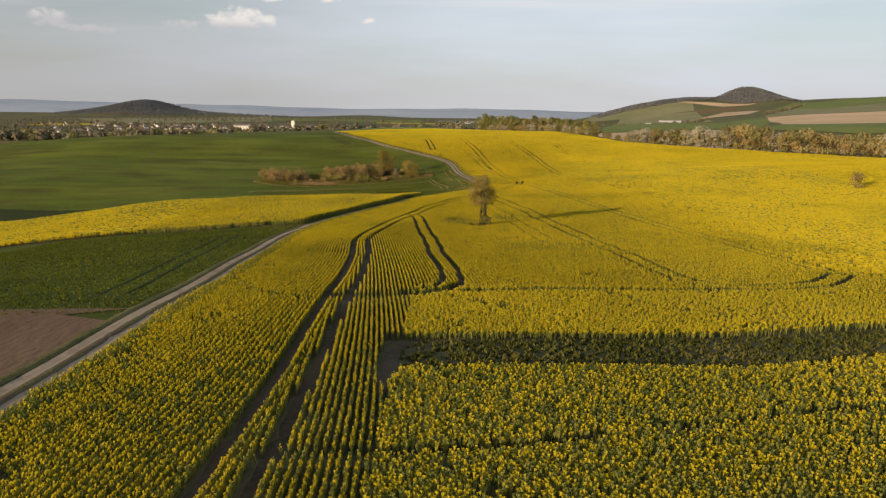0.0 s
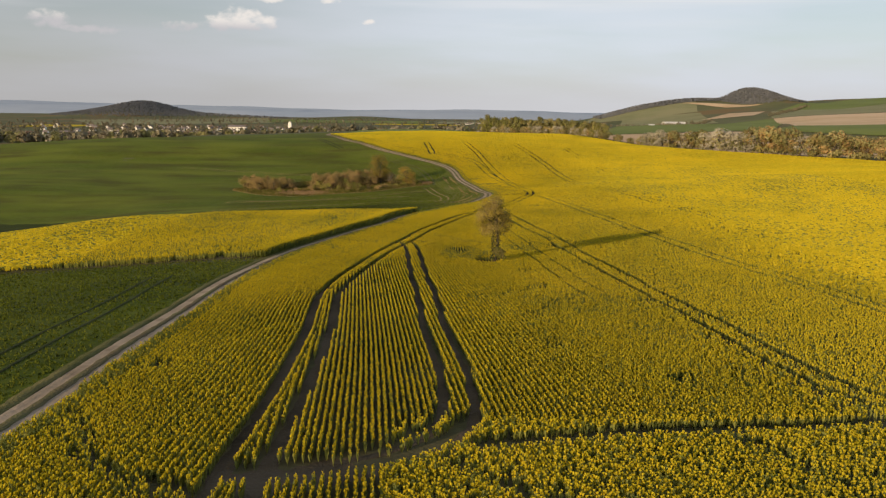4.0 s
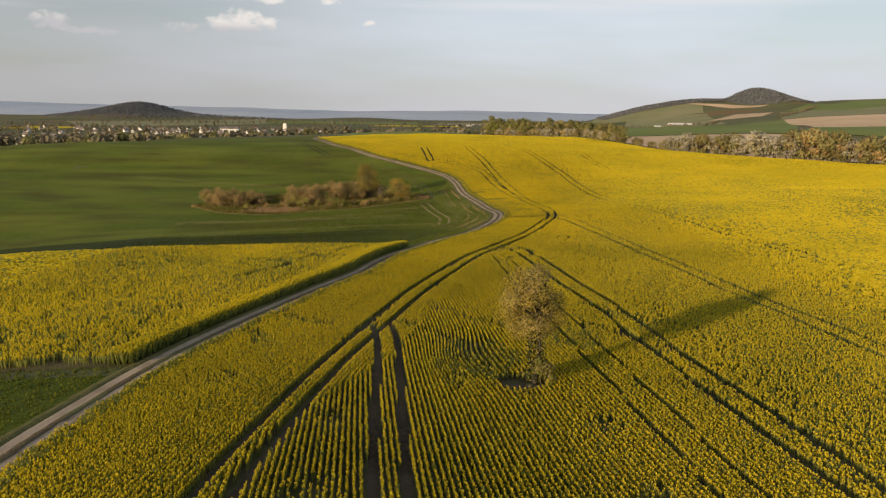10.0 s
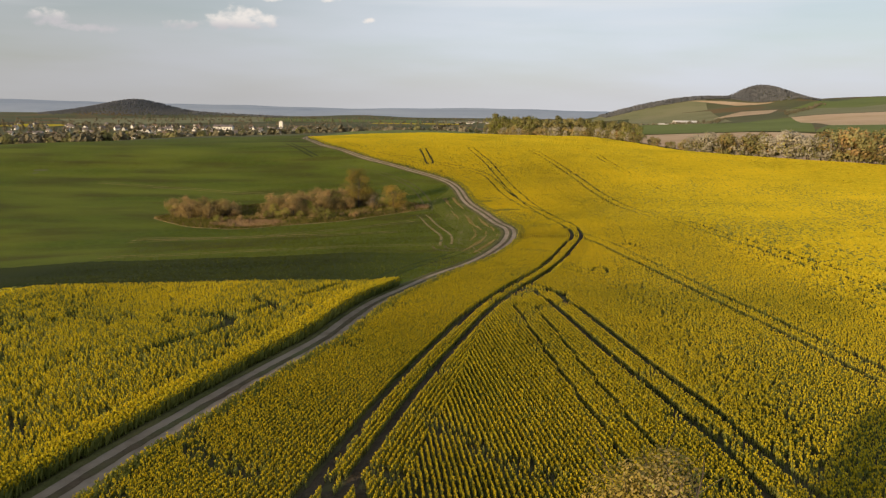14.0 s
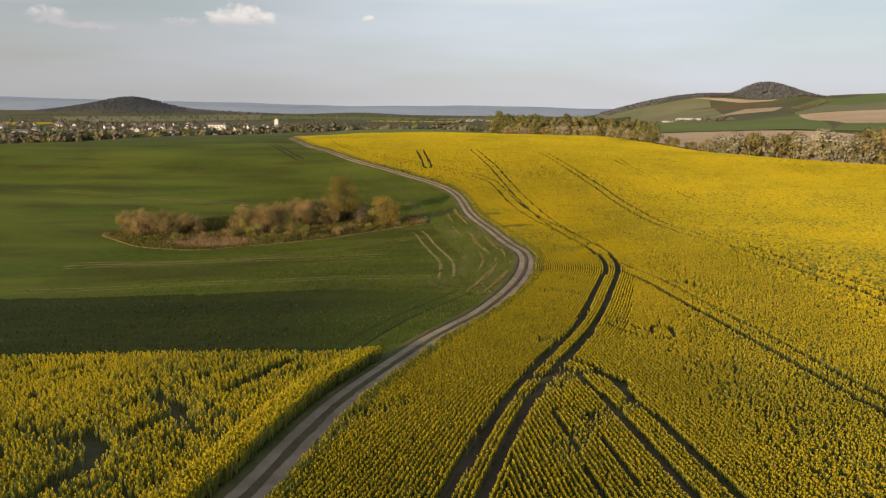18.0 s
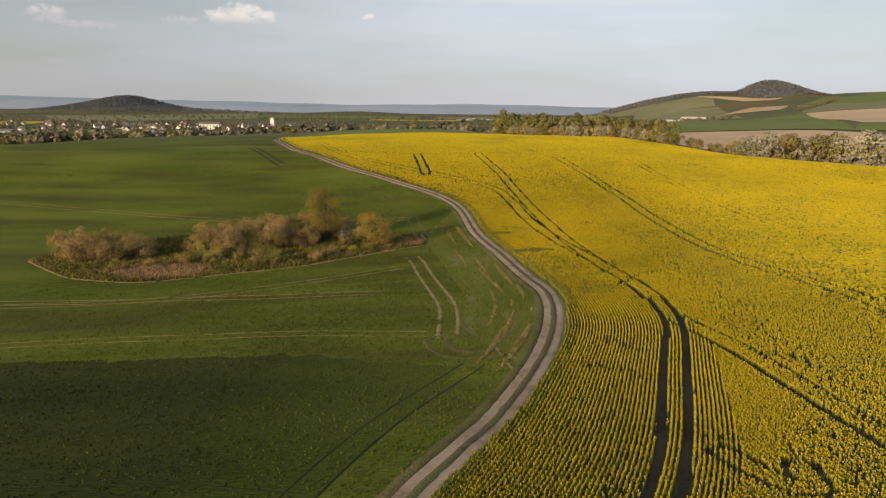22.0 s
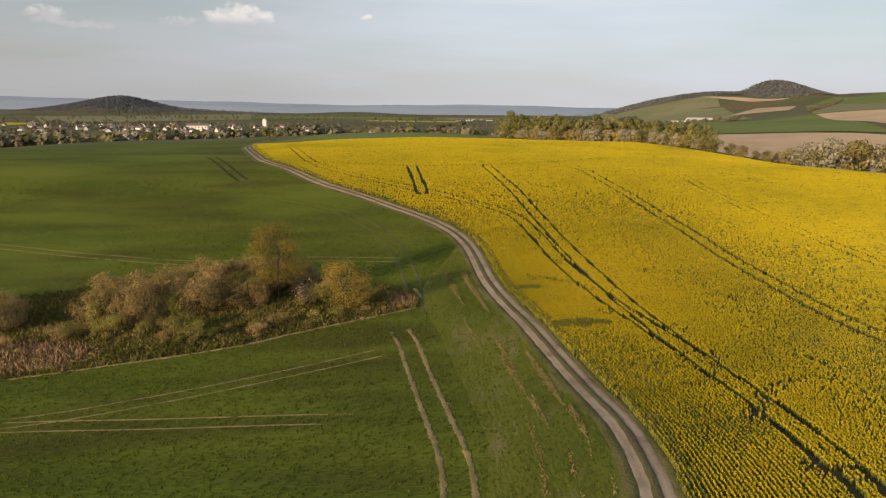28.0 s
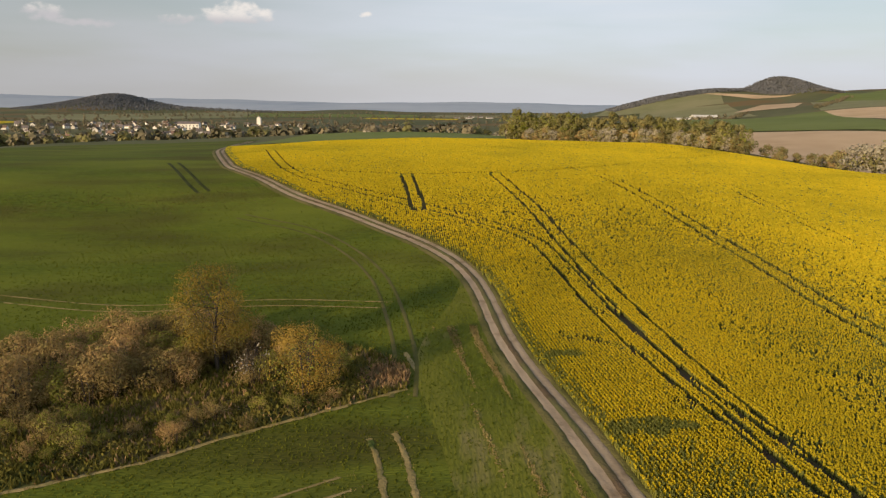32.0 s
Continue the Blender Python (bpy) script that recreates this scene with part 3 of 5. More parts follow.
PLANT_NEAR = template([(leaf_fan(0.12, 0.57), 0), (flower_head(0.050, 0.50, 0.65, 0.9, 0.02, -0.03), 1), (flower_head(0.047, 0.43, 0.58, 0.2, -0.05, 0.035), 1), (flower_head(0.044, 0.38, 0.52, 1.4, 0.04, 0.06), 1)])
PLANT_TALL = template([(leaf_fan(0.17, 0.84), 0), (flower_head(0.049, 0.76, 0.91, 0.9, 0.05, -0.04), 1), (flower_head(0.046, 0.66, 0.80, 0.2, -0.09, 0.06), 1), (flower_head(0.043, 0.58, 0.72, 1.4, 0.08, 0.08), 1)])
PLANT_MID = template([(leaf_fan(0.13, 0.55, 0.0, 2), 0), (flower_head(0.063, 0.47, 0.65, 0.9, 0.03, -0.05), 1), (flower_head(0.060, 0.42, 0.59, 0.3, -0.04, 0.06), 1)])
PLANT_GOLD = template([(leaf_fan(0.12, 0.53), 0), (flower_head(0.064, 0.49, 0.65, 0.9, 0.02, -0.03), 1), (flower_head(0.060, 0.42, 0.59, 0.2, -0.05, 0.035), 1), (flower_head(0.056, 0.38, 0.54, 1.4, 0.04, 0.06), 1)])
PLANT_FAR = template([(flower_head(0.42, 0.22, 0.65, 0.5), 1)])


GREEN_PATCHES = ((12.6, 252.5, 3.0, 1.3, 0.95), (8.8, 267.0, 2.0, 0.8, 0.95), (13.5, 241.0, 4.5, 9.0, 0.32), (17.0, 226.0, 3.0, 4.0, 0.35), (9.5, 118.0, 2.5, 3.0, 0.5), (12.0, 84.0, 6.0, 5.0, 0.28), (15.0, 74.0, 3.0, 2.0, 0.3), (16.0, 27.0, 28.0, 9.5, 0.42), (2.0, 112.0, 3.0, 4.5, 0.5))


def is_headland(xy):
    return (xy[:, 0] > -2.3) & (xy[:, 1] < 55.8 + 0.12 * xy[:, 0])


def sow(name, xy, plant, size, label, seed, green_share=0.0, stature=1.0, narrow=1.0):
    """Sets a plant on each point of xy, turned and scaled at random, all joined in one mesh. narrow: width across the drilled rows."""
    rng = np.random.default_rng(seed)
    v, f, m = plant
    n = len(xy)
    turn = rng.uniform(0, 2 * np.pi, n)
    wide = size * rng.uniform(0.85, 1.18, n)
    tall = rng.normal(1.0, 0.055, n).clip(0.85, 1.15) * stature * (1 + 0.12 * np.sin(xy[:, 0] / 7.0) * np.sin(xy[:, 1] / 9.0))
    c, s = np.cos(turn) * wide, np.sin(turn) * wide
    lean = rng.normal(0, 0.05, (n, 2))
    across = np.where(is_headland(xy), 1.0, narrow)[:, None]
    vx = (v[None, :, 0] * c[:, None] - v[None, :, 1] * s[:, None]) * across + xy[:, :1] + lean[:, :1] * across * v[None, :, 2]
    vy = (v[None, :, 0] * s[:, None] + v[None, :, 1] * c[:, None]) * (2 - across) + xy[:, 1:] + lean[:, 1:] * v[None, :, 2]
    vz = v[None, :, 2] * tall[:, None] + height(xy[:, 0], xy[:, 1])[:, None]
    faces = (f[None] + (np.arange(n) * len(v))[:, None, None]).reshape(-1, 3)
    mats = np.tile(m, n)
    if green_share:
        slow = np.sin(xy[:, 0] / 6.1 + 1.7 * np.sin(xy[:, 1] / 13)) * np.sin(xy[:, 1] / 9.7 + 1.2 * np.sin(xy[:, 0] / 8))
        share = green_share * (1 + 0.8 * slow) * np.interp(xy[:, 1], [150, 190, 235, 300], [0.45, 0.7, 0.6, 0.12]) * np.clip((np.abs(xy[:, 0] - road_x(xy[:, 1])) - 1.5) / 7, 0.1, 1)
        share = np.where(np.abs(xy[:, 0] - road_x(xy[:, 1]) - 1.9) < 0.7, 0.55, share)
        for cx, cy, rx, ry, most in GREEN_PATCHES:
            share = np.maximum(share, most * (np.hypot((xy[:, 0] - cx) / rx, (xy[:, 1] - cy) / ry) + 0.3 * np.sin(2.1 * xy[:, 0] + xy[:, 1]) * np.sin(1.7 * xy[:, 1] - 0.6 * xy[:, 0]) < 1))
        mats = np.where(np.repeat(rng.random(n) < share, len(m)), 0, mats)
    ob = link_mesh(name, np.stack([vx, vy, vz], -1).reshape(-1, 3), faces, [RAPE_GREEN, RAPE_FLOWER], mats)
    return tagged(ob, label, "crop", kind="stuff")


def rows_along(curve_y, curve_x, u0, u1, gap_u, y0, y1, gap_y, seed, jitter=0.05):
    rng = np.random.default_rng(seed)
    u, y = np.meshgrid(np.arange(u0, u1, gap_u), np.arange(y0, y1, gap_y))
    y = y + rng.uniform(-0.38, 0.38, y.shape) * gap_y
    x = u + glide(curve_y, curve_x, y.ravel()).reshape(y.shape) + rng.normal(0, jitter, y.shape)
    return np.stack([x.ravel(), y.ravel()], -1)


def rows_across(x0, x1, gap_x, v0, v1, gap_v, slope, seed, jitter=0.1):
    rng = np.random.default_rng(seed)
    x, v = np.meshgrid(np.arange(x0, x1, gap_x), np.arange(v0, v1, gap_v))
    x = x + rng.uniform(-0.5, 0.5, x.shape) * gap_x
    return np.stack([x.ravel(), (v + slope * x + rng.normal(0, jitter, v.shape)).ravel()], -1)


RUT_LINES = [(trace(p, 1.2), g, w) for p, g, w in WHEELINGS]
GAP_LINES = [(trace(p, 1.2), w) for p, w in BARE_LINES]


def in_field(xy):
    x, y = xy[:, 0], xy[:, 1]
    return (x > road_x(y) + 1.35) & (y < back_edge(x) - 0.6) & (y > 14) & (x < 0.64 * y + 9)


def off_ruts(xy, slack=1.0):
    ok = np.ones(len(xy), bool)
    for line, g, w in RUT_LINES:
        d = far_from(xy, line, g)
        ok &= np.abs(d - g / 2) > w / 2 * slack
    for line, w in GAP_LINES:
        ok &= far_from(xy, line, w + 1) > w
    x, y = xy[:, 0], xy[:, 1]
    ok &= ~((y > np.interp(x, *STRIP_NEAR)) & (y < np.interp(x, *STRIP_FAR)) & (x > -3.2))
    ok &= np.hypot(x - 4.6, y - 107.2) > 1.5
    ok &= np.hypot((x + 6.0) / 2.7, (y - 50.3 - 0.25 * (x + 6.0)) / 0.95) > 1
    ok &= ~((np.hypot((x + 2.65) / 0.5, (y - 33.5) / 3.5) < 1))
    return ok


def left_of_a(xy):
    return xy[:, 0] < glide(A_Y, A_X, xy[:, 1]) + np.interp(xy[:, 1], [98, 112, 135, 166, 176, 200, 215], [0, 3.6, 3.0, 0, 4.0, 3.0, 0])


def scatter(xy):
    """A fixed random share for each place, to blend one stand into the next."""
    return np.modf(np.abs(np.sin(xy[:, 0] * 12.9898 + xy[:, 1] * 78.233)) * 43758.5)[0]


def near_part(xy):
    x, y = xy[:, 0], xy[:, 1]
    blend = scatter(xy)
    return (x + 7 * blend < np.interp(y, [178, 186, 250, 300], [22, 29, 33, 26])) & (x > -24) & (y + 34 * blend < 308)


def mid_part(xy):
    x, y = xy[:, 0], xy[:, 1]
    rng = np.random.default_rng(99)
    return (x + 16 * rng.random(len(x)) < 52) & (x > -75) & (y + 44 * rng.random(len(x)) < 340) & ~near_part(xy)


def thin(xy, seed, scale, lo, keep):
    """Leaves out plants where a slow noise falls below lo, for a patchy stand."""
    rng = np.random.default_rng(seed)
    n = np.sin(xy[:, 0] / scale + 2 * np.sin(xy[:, 1] / (1.7 * scale))) * np.sin(xy[:, 1] / (1.3 * scale) + 1.3 * np.sin(xy[:, 0] / scale))
    return (n > lo) | (rng.random(len(xy)) < keep)


def sown(gap_u, gap_y, where, seed, jitter):
    a = rows_along(A_Y, A_X, -75, 4.2, gap_u, 8, 440, gap_y, seed, jitter)
    a = a[left_of_a(a)]
    b = rows_along(B_Y, B_X, -62, 320, gap_u, 8, 460, gap_y, seed + 1, jitter)
    b = b[~left_of_a(b)]
    c = rows_across(-2.3, 330, gap_y, -40, 60, gap_u, 0.17, seed + 2, 0.13)
    both = np.vstack([a, b])
    both = both[~is_headland(both)]
    xy = np.vstack([both, c[is_headland(c)]])
    xy = xy[where(xy)]
    return xy[in_field(xy)]


near = sown(0.30, 0.165, near_part, 11, 0.016)
bend = -1.1 * np.exp(-((near[:, 0] - 2.6) / 3.2) ** 2 - ((near[:, 1] - 112) / 5.5) ** 2)
near[:, 0] += bend * step(5.2 - near[:, 0], 0, 3.5)
near = near[off_ruts(near, 0.86)]
near = near[thin(near, 5, 2.3, -0.8, 0.5)]
upper = near[:, 1] + 36 * scatter(near) > 222
sow("rape_crop", near[~upper], PLANT_NEAR, 1.0, "rows of flowering rape, yellow heads over green stems", 1, 0.12, 1.0, 0.66)
gold = near[upper]
sow("rape_crop", gold, PLANT_GOLD, np.interp(gold[:, 1], [235, 290], [0.9, 1.22]), "rows of golden flowering rape in full bloom beside the track", 8, 0.09, 1.0, np.interp(gold[:, 1], [240, 290], [0.66, 1.0]))
mid = sown(0.30, 0.26, mid_part, 21, 0.02)
mid = mid[off_ruts(mid)]
sow("rape_crop", mid, PLANT_MID, np.interp(mid[:, 1], [210, 290], [0.88, 1.18]), "flowering rape, yellow and dense, farther up the slope", 2, 0.16, 1.0, 0.72)


def brow_part(p):
    rng = np.random.default_rng(98)
    return ((p[:, 1] + 44 * rng.random(len(p)) >= 340) | ((p[:, 0] + 16 * np.random.default_rng(99).random(len(p)) >= 52) & (p[:, 1] > 70))) & (p[:, 0] < 95) & (p[:, 0] > -75)


brow = sown(0.30, 0.31, brow_part, 31, 0.04)
brow = brow[off_ruts(brow, 1.1)]
sow("rape_crop", brow, PLANT_FAR, 0.42, "bright yellow flowering rape on the brow of the hill", 3, 0.3)
far = sown(0.6, 0.7, lambda p: p[:, 0] >= 95, 51, 0.15)
far = far[off_ruts(far, 1.2)]
sow("rape_crop", far, PLANT_FAR, 0.9, "bright yellow flowering rape towards the hedge", 6)


# the rest of the field, behind and beside the flight
rest = rows_across(-14, 330, 0.76, -60, 330, 0.7, 0.0, 52, 0.2)
rx, ry = rest[:, 0], rest[:, 1]
rest = rest[(rx > road_x(ry) + 1.6) & (ry < back_edge(rx) - 1) & ((ry < 14) | (rx > 0.64 * ry + 9))]
sow("rape_crop", rest, PLANT_FAR, 0.88, "flowering rape on the near side of the field", 7, 0.25)


def in_strip(xy):
    x, y = xy[:, 0], xy[:, 1]
    return (x < road_x(y) - 1.5) & (y > 112.3) & (y < 171.5)


strip = rows_across(-48, 0, 0.18, 100, 185, 0.43, 0.0, 41, 0.05)
strip[:, 1] += 0.5 * np.sin(strip[:, 0] / 5.0) + 0.25 * np.sin(strip[:, 0] / 2.3 + 1)
strip = strip[in_strip(strip)]
STRIP_RUTS = [trace(p, 0.6) for p in ([(-22.7, 142.4), (-21.4, 145.1), (-20.1, 146.8), (-19.2, 150.4), (-19.4, 152.4), (-21.0, 153.7), (-22.3, 153.5)], [(-18.8, 154.3), (-17.6, 156.4), (-16.8, 157.2), (-17.7, 158.7), (-19.2, 159.9)], [(-15.1, 161.4), (-13.8, 165.1), (-12.6, 168.6)])]
for line in STRIP_RUTS:
    strip = strip[far_from(strip, line, 2.5) > 0.5]
strip = strip[thin(strip, 6, 0.8, -0.45, 0.45) & thin(strip, 7, 2.9, -0.5, 0.6)]
edge = rows_along(ROAD_Y, ROAD_X, -3.2, -1.55, 0.24, 112.3, 171.5, 0.11, 44, 0.05)
sow("rape_crop", edge, PLANT_TALL, 1.2, "tall dense edge of flowering rape shading the farm track", 9, 0.45, 1.28)
sow("rape_crop", strip, PLANT_NEAR, 0.95, "strip of flowering rape beside the farm track", 4, 0.42, 1.5)
strip2 = np.vstack([rows_across(-120, -48, 0.42, 100, 185, 0.42, 0.0, 42, 0.12), rows_across(-300, -120, 0.9, 100, 185, 0.9, 0.0, 43, 0.2)])
strip2 = strip2[in_strip(strip2)]
sow("rape_crop", strip2, PLANT_FAR, 0.5, "strip of flowering rape on the brow", 5, 0.4, 1.2)

# ---- farm track ----
road_line = [(float(x), float(y)) for y, x in zip(ROAD_Y, ROAD_X)]
track = ribbon("farm_track", road_line, (-1.06, -0.9, -0.62, -0.32, -0.1, 0.1, 0.32, 0.62, 0.9, 1.06), (0.05, 0.11, 0.07, 0.08, 0.12, 0.12, 0.08, 0.07, 0.11, 0.05), TRACK, 0.8)
tagged(track, "pale dusty farm track with two wheel ruts", "track", kind="structure")
ribbon("track_crown", road_line, (-0.28, -0.12, 0.12, 0.28), (0.10, 0.155, 0.155, 0.10), TRACK_MID, 0.7, 0.03, parent=track, seed=3)
for side, seed in ((-1, 5), (1, 6)):
    o = np.array([1.0, 1.2, 1.5, 1.85]) * side
    if side < 0:
        o = o[::-1]
    ribbon("verge", road_line, o, (0.08, 0.17, 0.15, 0.06) if side > 0 else (0.06, 0.15, 0.17, 0.08), VERGE, 0.7, 0.05, parent=track, seed=seed)

# ---- trees and shrubs ----
def tube(path, radii, sides=5):
    """Vertices and quads of a tapered, bent limb."""
    path, radii = np.asarray(path, float), np.asarray(radii, float)
    d = np.gradient(path, axis=0)
    d /= np.linalg.norm(d, axis=1)[:, None] + 1e-9
    ref = np.where(np.abs(d[:, 2:3]) > 0.9, [[1.0, 0, 0]], [[0, 0, 1.0]])
    u = np.cross(d, ref)
    u /= np.linalg.norm(u, axis=1)[:, None] + 1e-9
    w = np.cross(d, u)
    a = np.arange(sides) * 2 * np.pi / sides
    v = path[:, None] + radii[:, None, None] * (np.cos(a)[None, :, None] * u[:, None] + np.sin(a)[None, :, None] * w[:, None])
    i = np.arange(len(path) * sides).reshape(len(path), sides)
    j = np.roll(i, -1, axis=1)
    f = np.stack([i[:-1], j[:-1], j[1:], i[1:]], -1).reshape(-1, 4)
    return v.reshape(-1, 3), f


def join(pieces):
    vs, fs, n = [], [], 0
    for v, f in pieces:
        vs.append(v)
        fs.append(f + n)
        n += len(v)
    return np.vstack(vs), np.vstack(fs)


def leaves(centres, size, rng, facing=None):
    """One small leaf quad at each centre, turned roughly along facing, or at random."""
    n = len(centres)
    a = rng.normal(size=(n, 3))
    a /= np.linalg.norm(a, axis=1)[:, None]
    if facing is not None:
        a = facing + 0.38 * a
        a /= np.linalg.norm(a, axis=1)[:, None]
    b = np.cross(a, rng.normal(size=(n, 3)))
    b /= np.linalg.norm(b, axis=1)[:, None] + 1e-9
    c = np.cross(a, b)
    s = size * rng.uniform(0.6, 1.4, (n, 1))
    b, c = b * s, c * s * 0.75
    v = np.stack([centres - b, centres - c * 0.8, centres + b, centres + c], 1).reshape(-1, 3)
    return v, np.arange(4 * n).reshape(n, 4)


def bent(a, b, sag, rng, n=6):
    t = np.linspace(0, 1, n)[:, None]
    off = rng.normal(0, 1, 3) * sag
    return a + (b - a) * t + off * (t * (1 - t)) * 2


def woody(name, label, category, tall, wide, stems, lobes, count, leaf, mats, shares, seed, bottom=0.2, trunk_r=None, group="", narrow=0.0, twigs=60, fuzz=0.3):
    """A tree or shrub at the origin: bent tapered stems, limbs, fine twigs and a lobed, gappy crown of small leaves."""
    rng = np.random.default_rng(seed)
    root = new(name)
    tagged(root, label, category, group)
    trunk_r = trunk_r or 0.018 * tall
    stem_tops = []
    for k in range(stems):
        ang = rng.uniform(0, 2 * np.pi)
        base = np.array([np.cos(ang), np.sin(ang), 0]) * (0.05 * wide if stems > 1 else 0)
        top = np.array([np.cos(ang), np.sin(ang), 0]) * (0.28 * wide * rng.uniform(0.4, 1) if stems > 1 else 0.03 * wide) + [0, 0, tall * rng.uniform(0.55, 0.8)]
        path = bent(base - [0, 0, 0.15], top, 0.07 * tall, rng, 7)
        v, f = tube(path, np.linspace(trunk_r, trunk_r * 0.3, 7), 6 if stems == 1 else 4)
        link_mesh("trunk" if stems == 1 else "stem", v, f, [BARK], smooth=True, parent=root)
        stem_tops.append(path)
    centres, radii = [], []
    for k in range(lobes):
        h = bottom + (1 - bottom) * rng.uniform(0.08, 0.90)
        belly = math.sin(math.pi * min(max((h - bottom) / (1 - bottom), 0.02), 0.98) ** (0.8 + narrow)) ** 0.7
        r = 0.5 * wide * belly * math.sqrt(rng.uniform(0.05, 0.8))
        a = rng.uniform(0, 2 * np.pi)
        centres.append((r * math.cos(a), r * math.sin(a), h * tall))
        radii.append(rng.uniform(0.13, 0.24) * wide * (0.7 + 0.3 * belly))
    centres, radii = np.array(centres), np.array(radii)
    limb_ends = []
    for k in range(min(lobes, 7)):
        path = stem_tops[k % stems]
        start = path[rng.integers(2, 6)]
        lp = bent(start, centres[k], 0.06 * tall, rng, 6)
        v, f = tube(lp, np.linspace(trunk_r * 0.42, trunk_r * 0.10, 6), 4)
        link_mesh("limb", v, f, [BARK], smooth=True, parent=root)
        limb_ends.append(lp)
    pieces = []
    for k in range(twigs):
        c = centres[rng.integers(lobes)]
        lp = limb_ends[rng.integers(len(limb_ends))]
        a = lp[rng.integers(1, 6)] * 0.4 + c * 0.6 + rng.normal(0, 0.05 * wide, 3)
        e = a + rng.normal(0, 0.16 * wide, 3) + [0, 0, 0.10 * wide]
        pieces.append(tube(bent(a, e, 0.03 * wide, rng, 3), np.array([0.12, 0.08, 0.03]) * trunk_r, 3))
    v, f = join(pieces)
    link_mesh("brushwood", v, f, [BARK], parent=root)
    pick = rng.choice(lobes, count, p=radii**2 / (radii**2).sum())
    d = rng.normal(size=(count, 3))
    d /= np.linalg.norm(d, axis=1)[:, None]
    pts = centres[pick] + d * (radii[pick] * rng.uniform(fuzz, 1.1, count) ** 0.5)[:, None] * [1, 1, 0.85]
    pts[:, 2] = np.maximum(pts[:, 2], 0.12 * tall * rng.uniform(0.2, 1, count))
    v, f = leaves(pts, leaf, rng, 0.75 * d + 0.25 * (pts - [0, 0, 0.45 * tall]) / (0.5 * wide))
    tone = np.searchsorted(np.cumsum(shares)[:-1], ((pick * 0.6180339) % 1) * 0.6 + rng.random(count) * 0.4)
    link_mesh("crown", v, f, mats, tone, parent=root)
    return root


def stand(root, x, y, turn=0.0, scale=1.0, sink=0.05):
    root.matrix_basis = Matrix.LocRotScale((x, y, float(height(x, y)) - sink), Euler((0, 0, turn)), (scale,) * 3)
    return root


def stand_copy(root, x, y, turn, scale, sink=0.05):
    ob = copy_thing(root, Matrix.Identity(4))
    ob.matrix_basis = Matrix.LocRotScale((x, y, float(height(x, y)) - sink), Euler((0, 0, turn)), (scale,) * 3)
    return ob


# the lone tree in the rape, thinly leaved, with a stem wrapped in ivy and scrub at its foot
lone = woody("tree", "lone thin-crowned tree with an ivy-wrapped stem in flowering rape", "tree", 8.0, 4.3, 1, 30, 15000, 0.050, [TREE_LEAF, SHRUB_LEAF, FRESH_LEAF], (0.6, 0.25, 0.15), 4, bottom=0.36, trunk_r=0.2, twigs=170)
rng_ivy = np.random.default_rng(8)
n_ivy = 1500
ang, hgt = rng_ivy.uniform(0, 2 * np.pi, n_ivy), rng_ivy.uniform(0.3, 6.6, n_ivy)
rad = 0.24 + 0.36 * np.abs(rng_ivy.normal(0, 1, n_ivy)) * np.interp(hgt, [0, 2.6, 5.2, 7], [0.7, 0.55, 1.0, 1.1])
v, f = leaves(np.stack([0.30 * hgt / 8 + rad * np.cos(ang), rad * np.sin(ang), hgt], -1), 0.085, rng_ivy)
link_mesh("ivy", v, f, [IVY, SHRUB_LEAF], rng_ivy.random(n_ivy) < 0.35, parent=lone)
stand(lone, 5.5, 108.1, 0.6)
foot = woody("shrub", "low grey scrub round the foot of the lone tree", "shrub", 2.0, 2.2, 4, 12, 1100, 0.08, [SHRUB_LEAF, FRESH_LEAF], (0.6, 0.4), 9, bottom=0.1, twigs=60)
stand(foot, 6.0, 107.6, 0.4)
hole = ribbon("bare_patch", [(2.6, 107.4), (4.0, 106.8), (5.4, 106.7), (6.8, 107.0)], (-1.0, -0.5, 0.0, 0.5, 1.0), (0.065, 0.05, 0.045, 0.05, 0.065), BARE_SOIL, 0.4, 0.08, seed=4)
tagged(hole, "bare dark earth at the foot of the tree", "ground", kind="structure")
stone_rng = np.random.default_rng(12)
for k in range(7):
    bm = bmesh.new()
    bmesh.ops.create_icosphere(bm, subdivisions=2, radius=0.24)
    for vert in bm.verts:
        vert.co = Vector((vert.co.x * 1.3, vert.co.y, vert.co.z * 0.7)) * (1 + 0.35 * noise.noise(vert.co * 6 + Vector((k * 3, 0, 0))))
    me = bpy.data.meshes.new("field_stone")
    bm.to_mesh(me)
    bm.free()
    me.materials.append(TRACK_MID)
    sx, sy = 5.2 + stone_rng.normal(0, 0.7), 106.9 + stone_rng.normal(0, 0.3)
    st = tagged(new("field_stone", me), "weathered tan field stone below the lone tree", "stone", "stones below the tree")
    st.location = (sx, sy, float(height(sx, sy)) + 0.12)

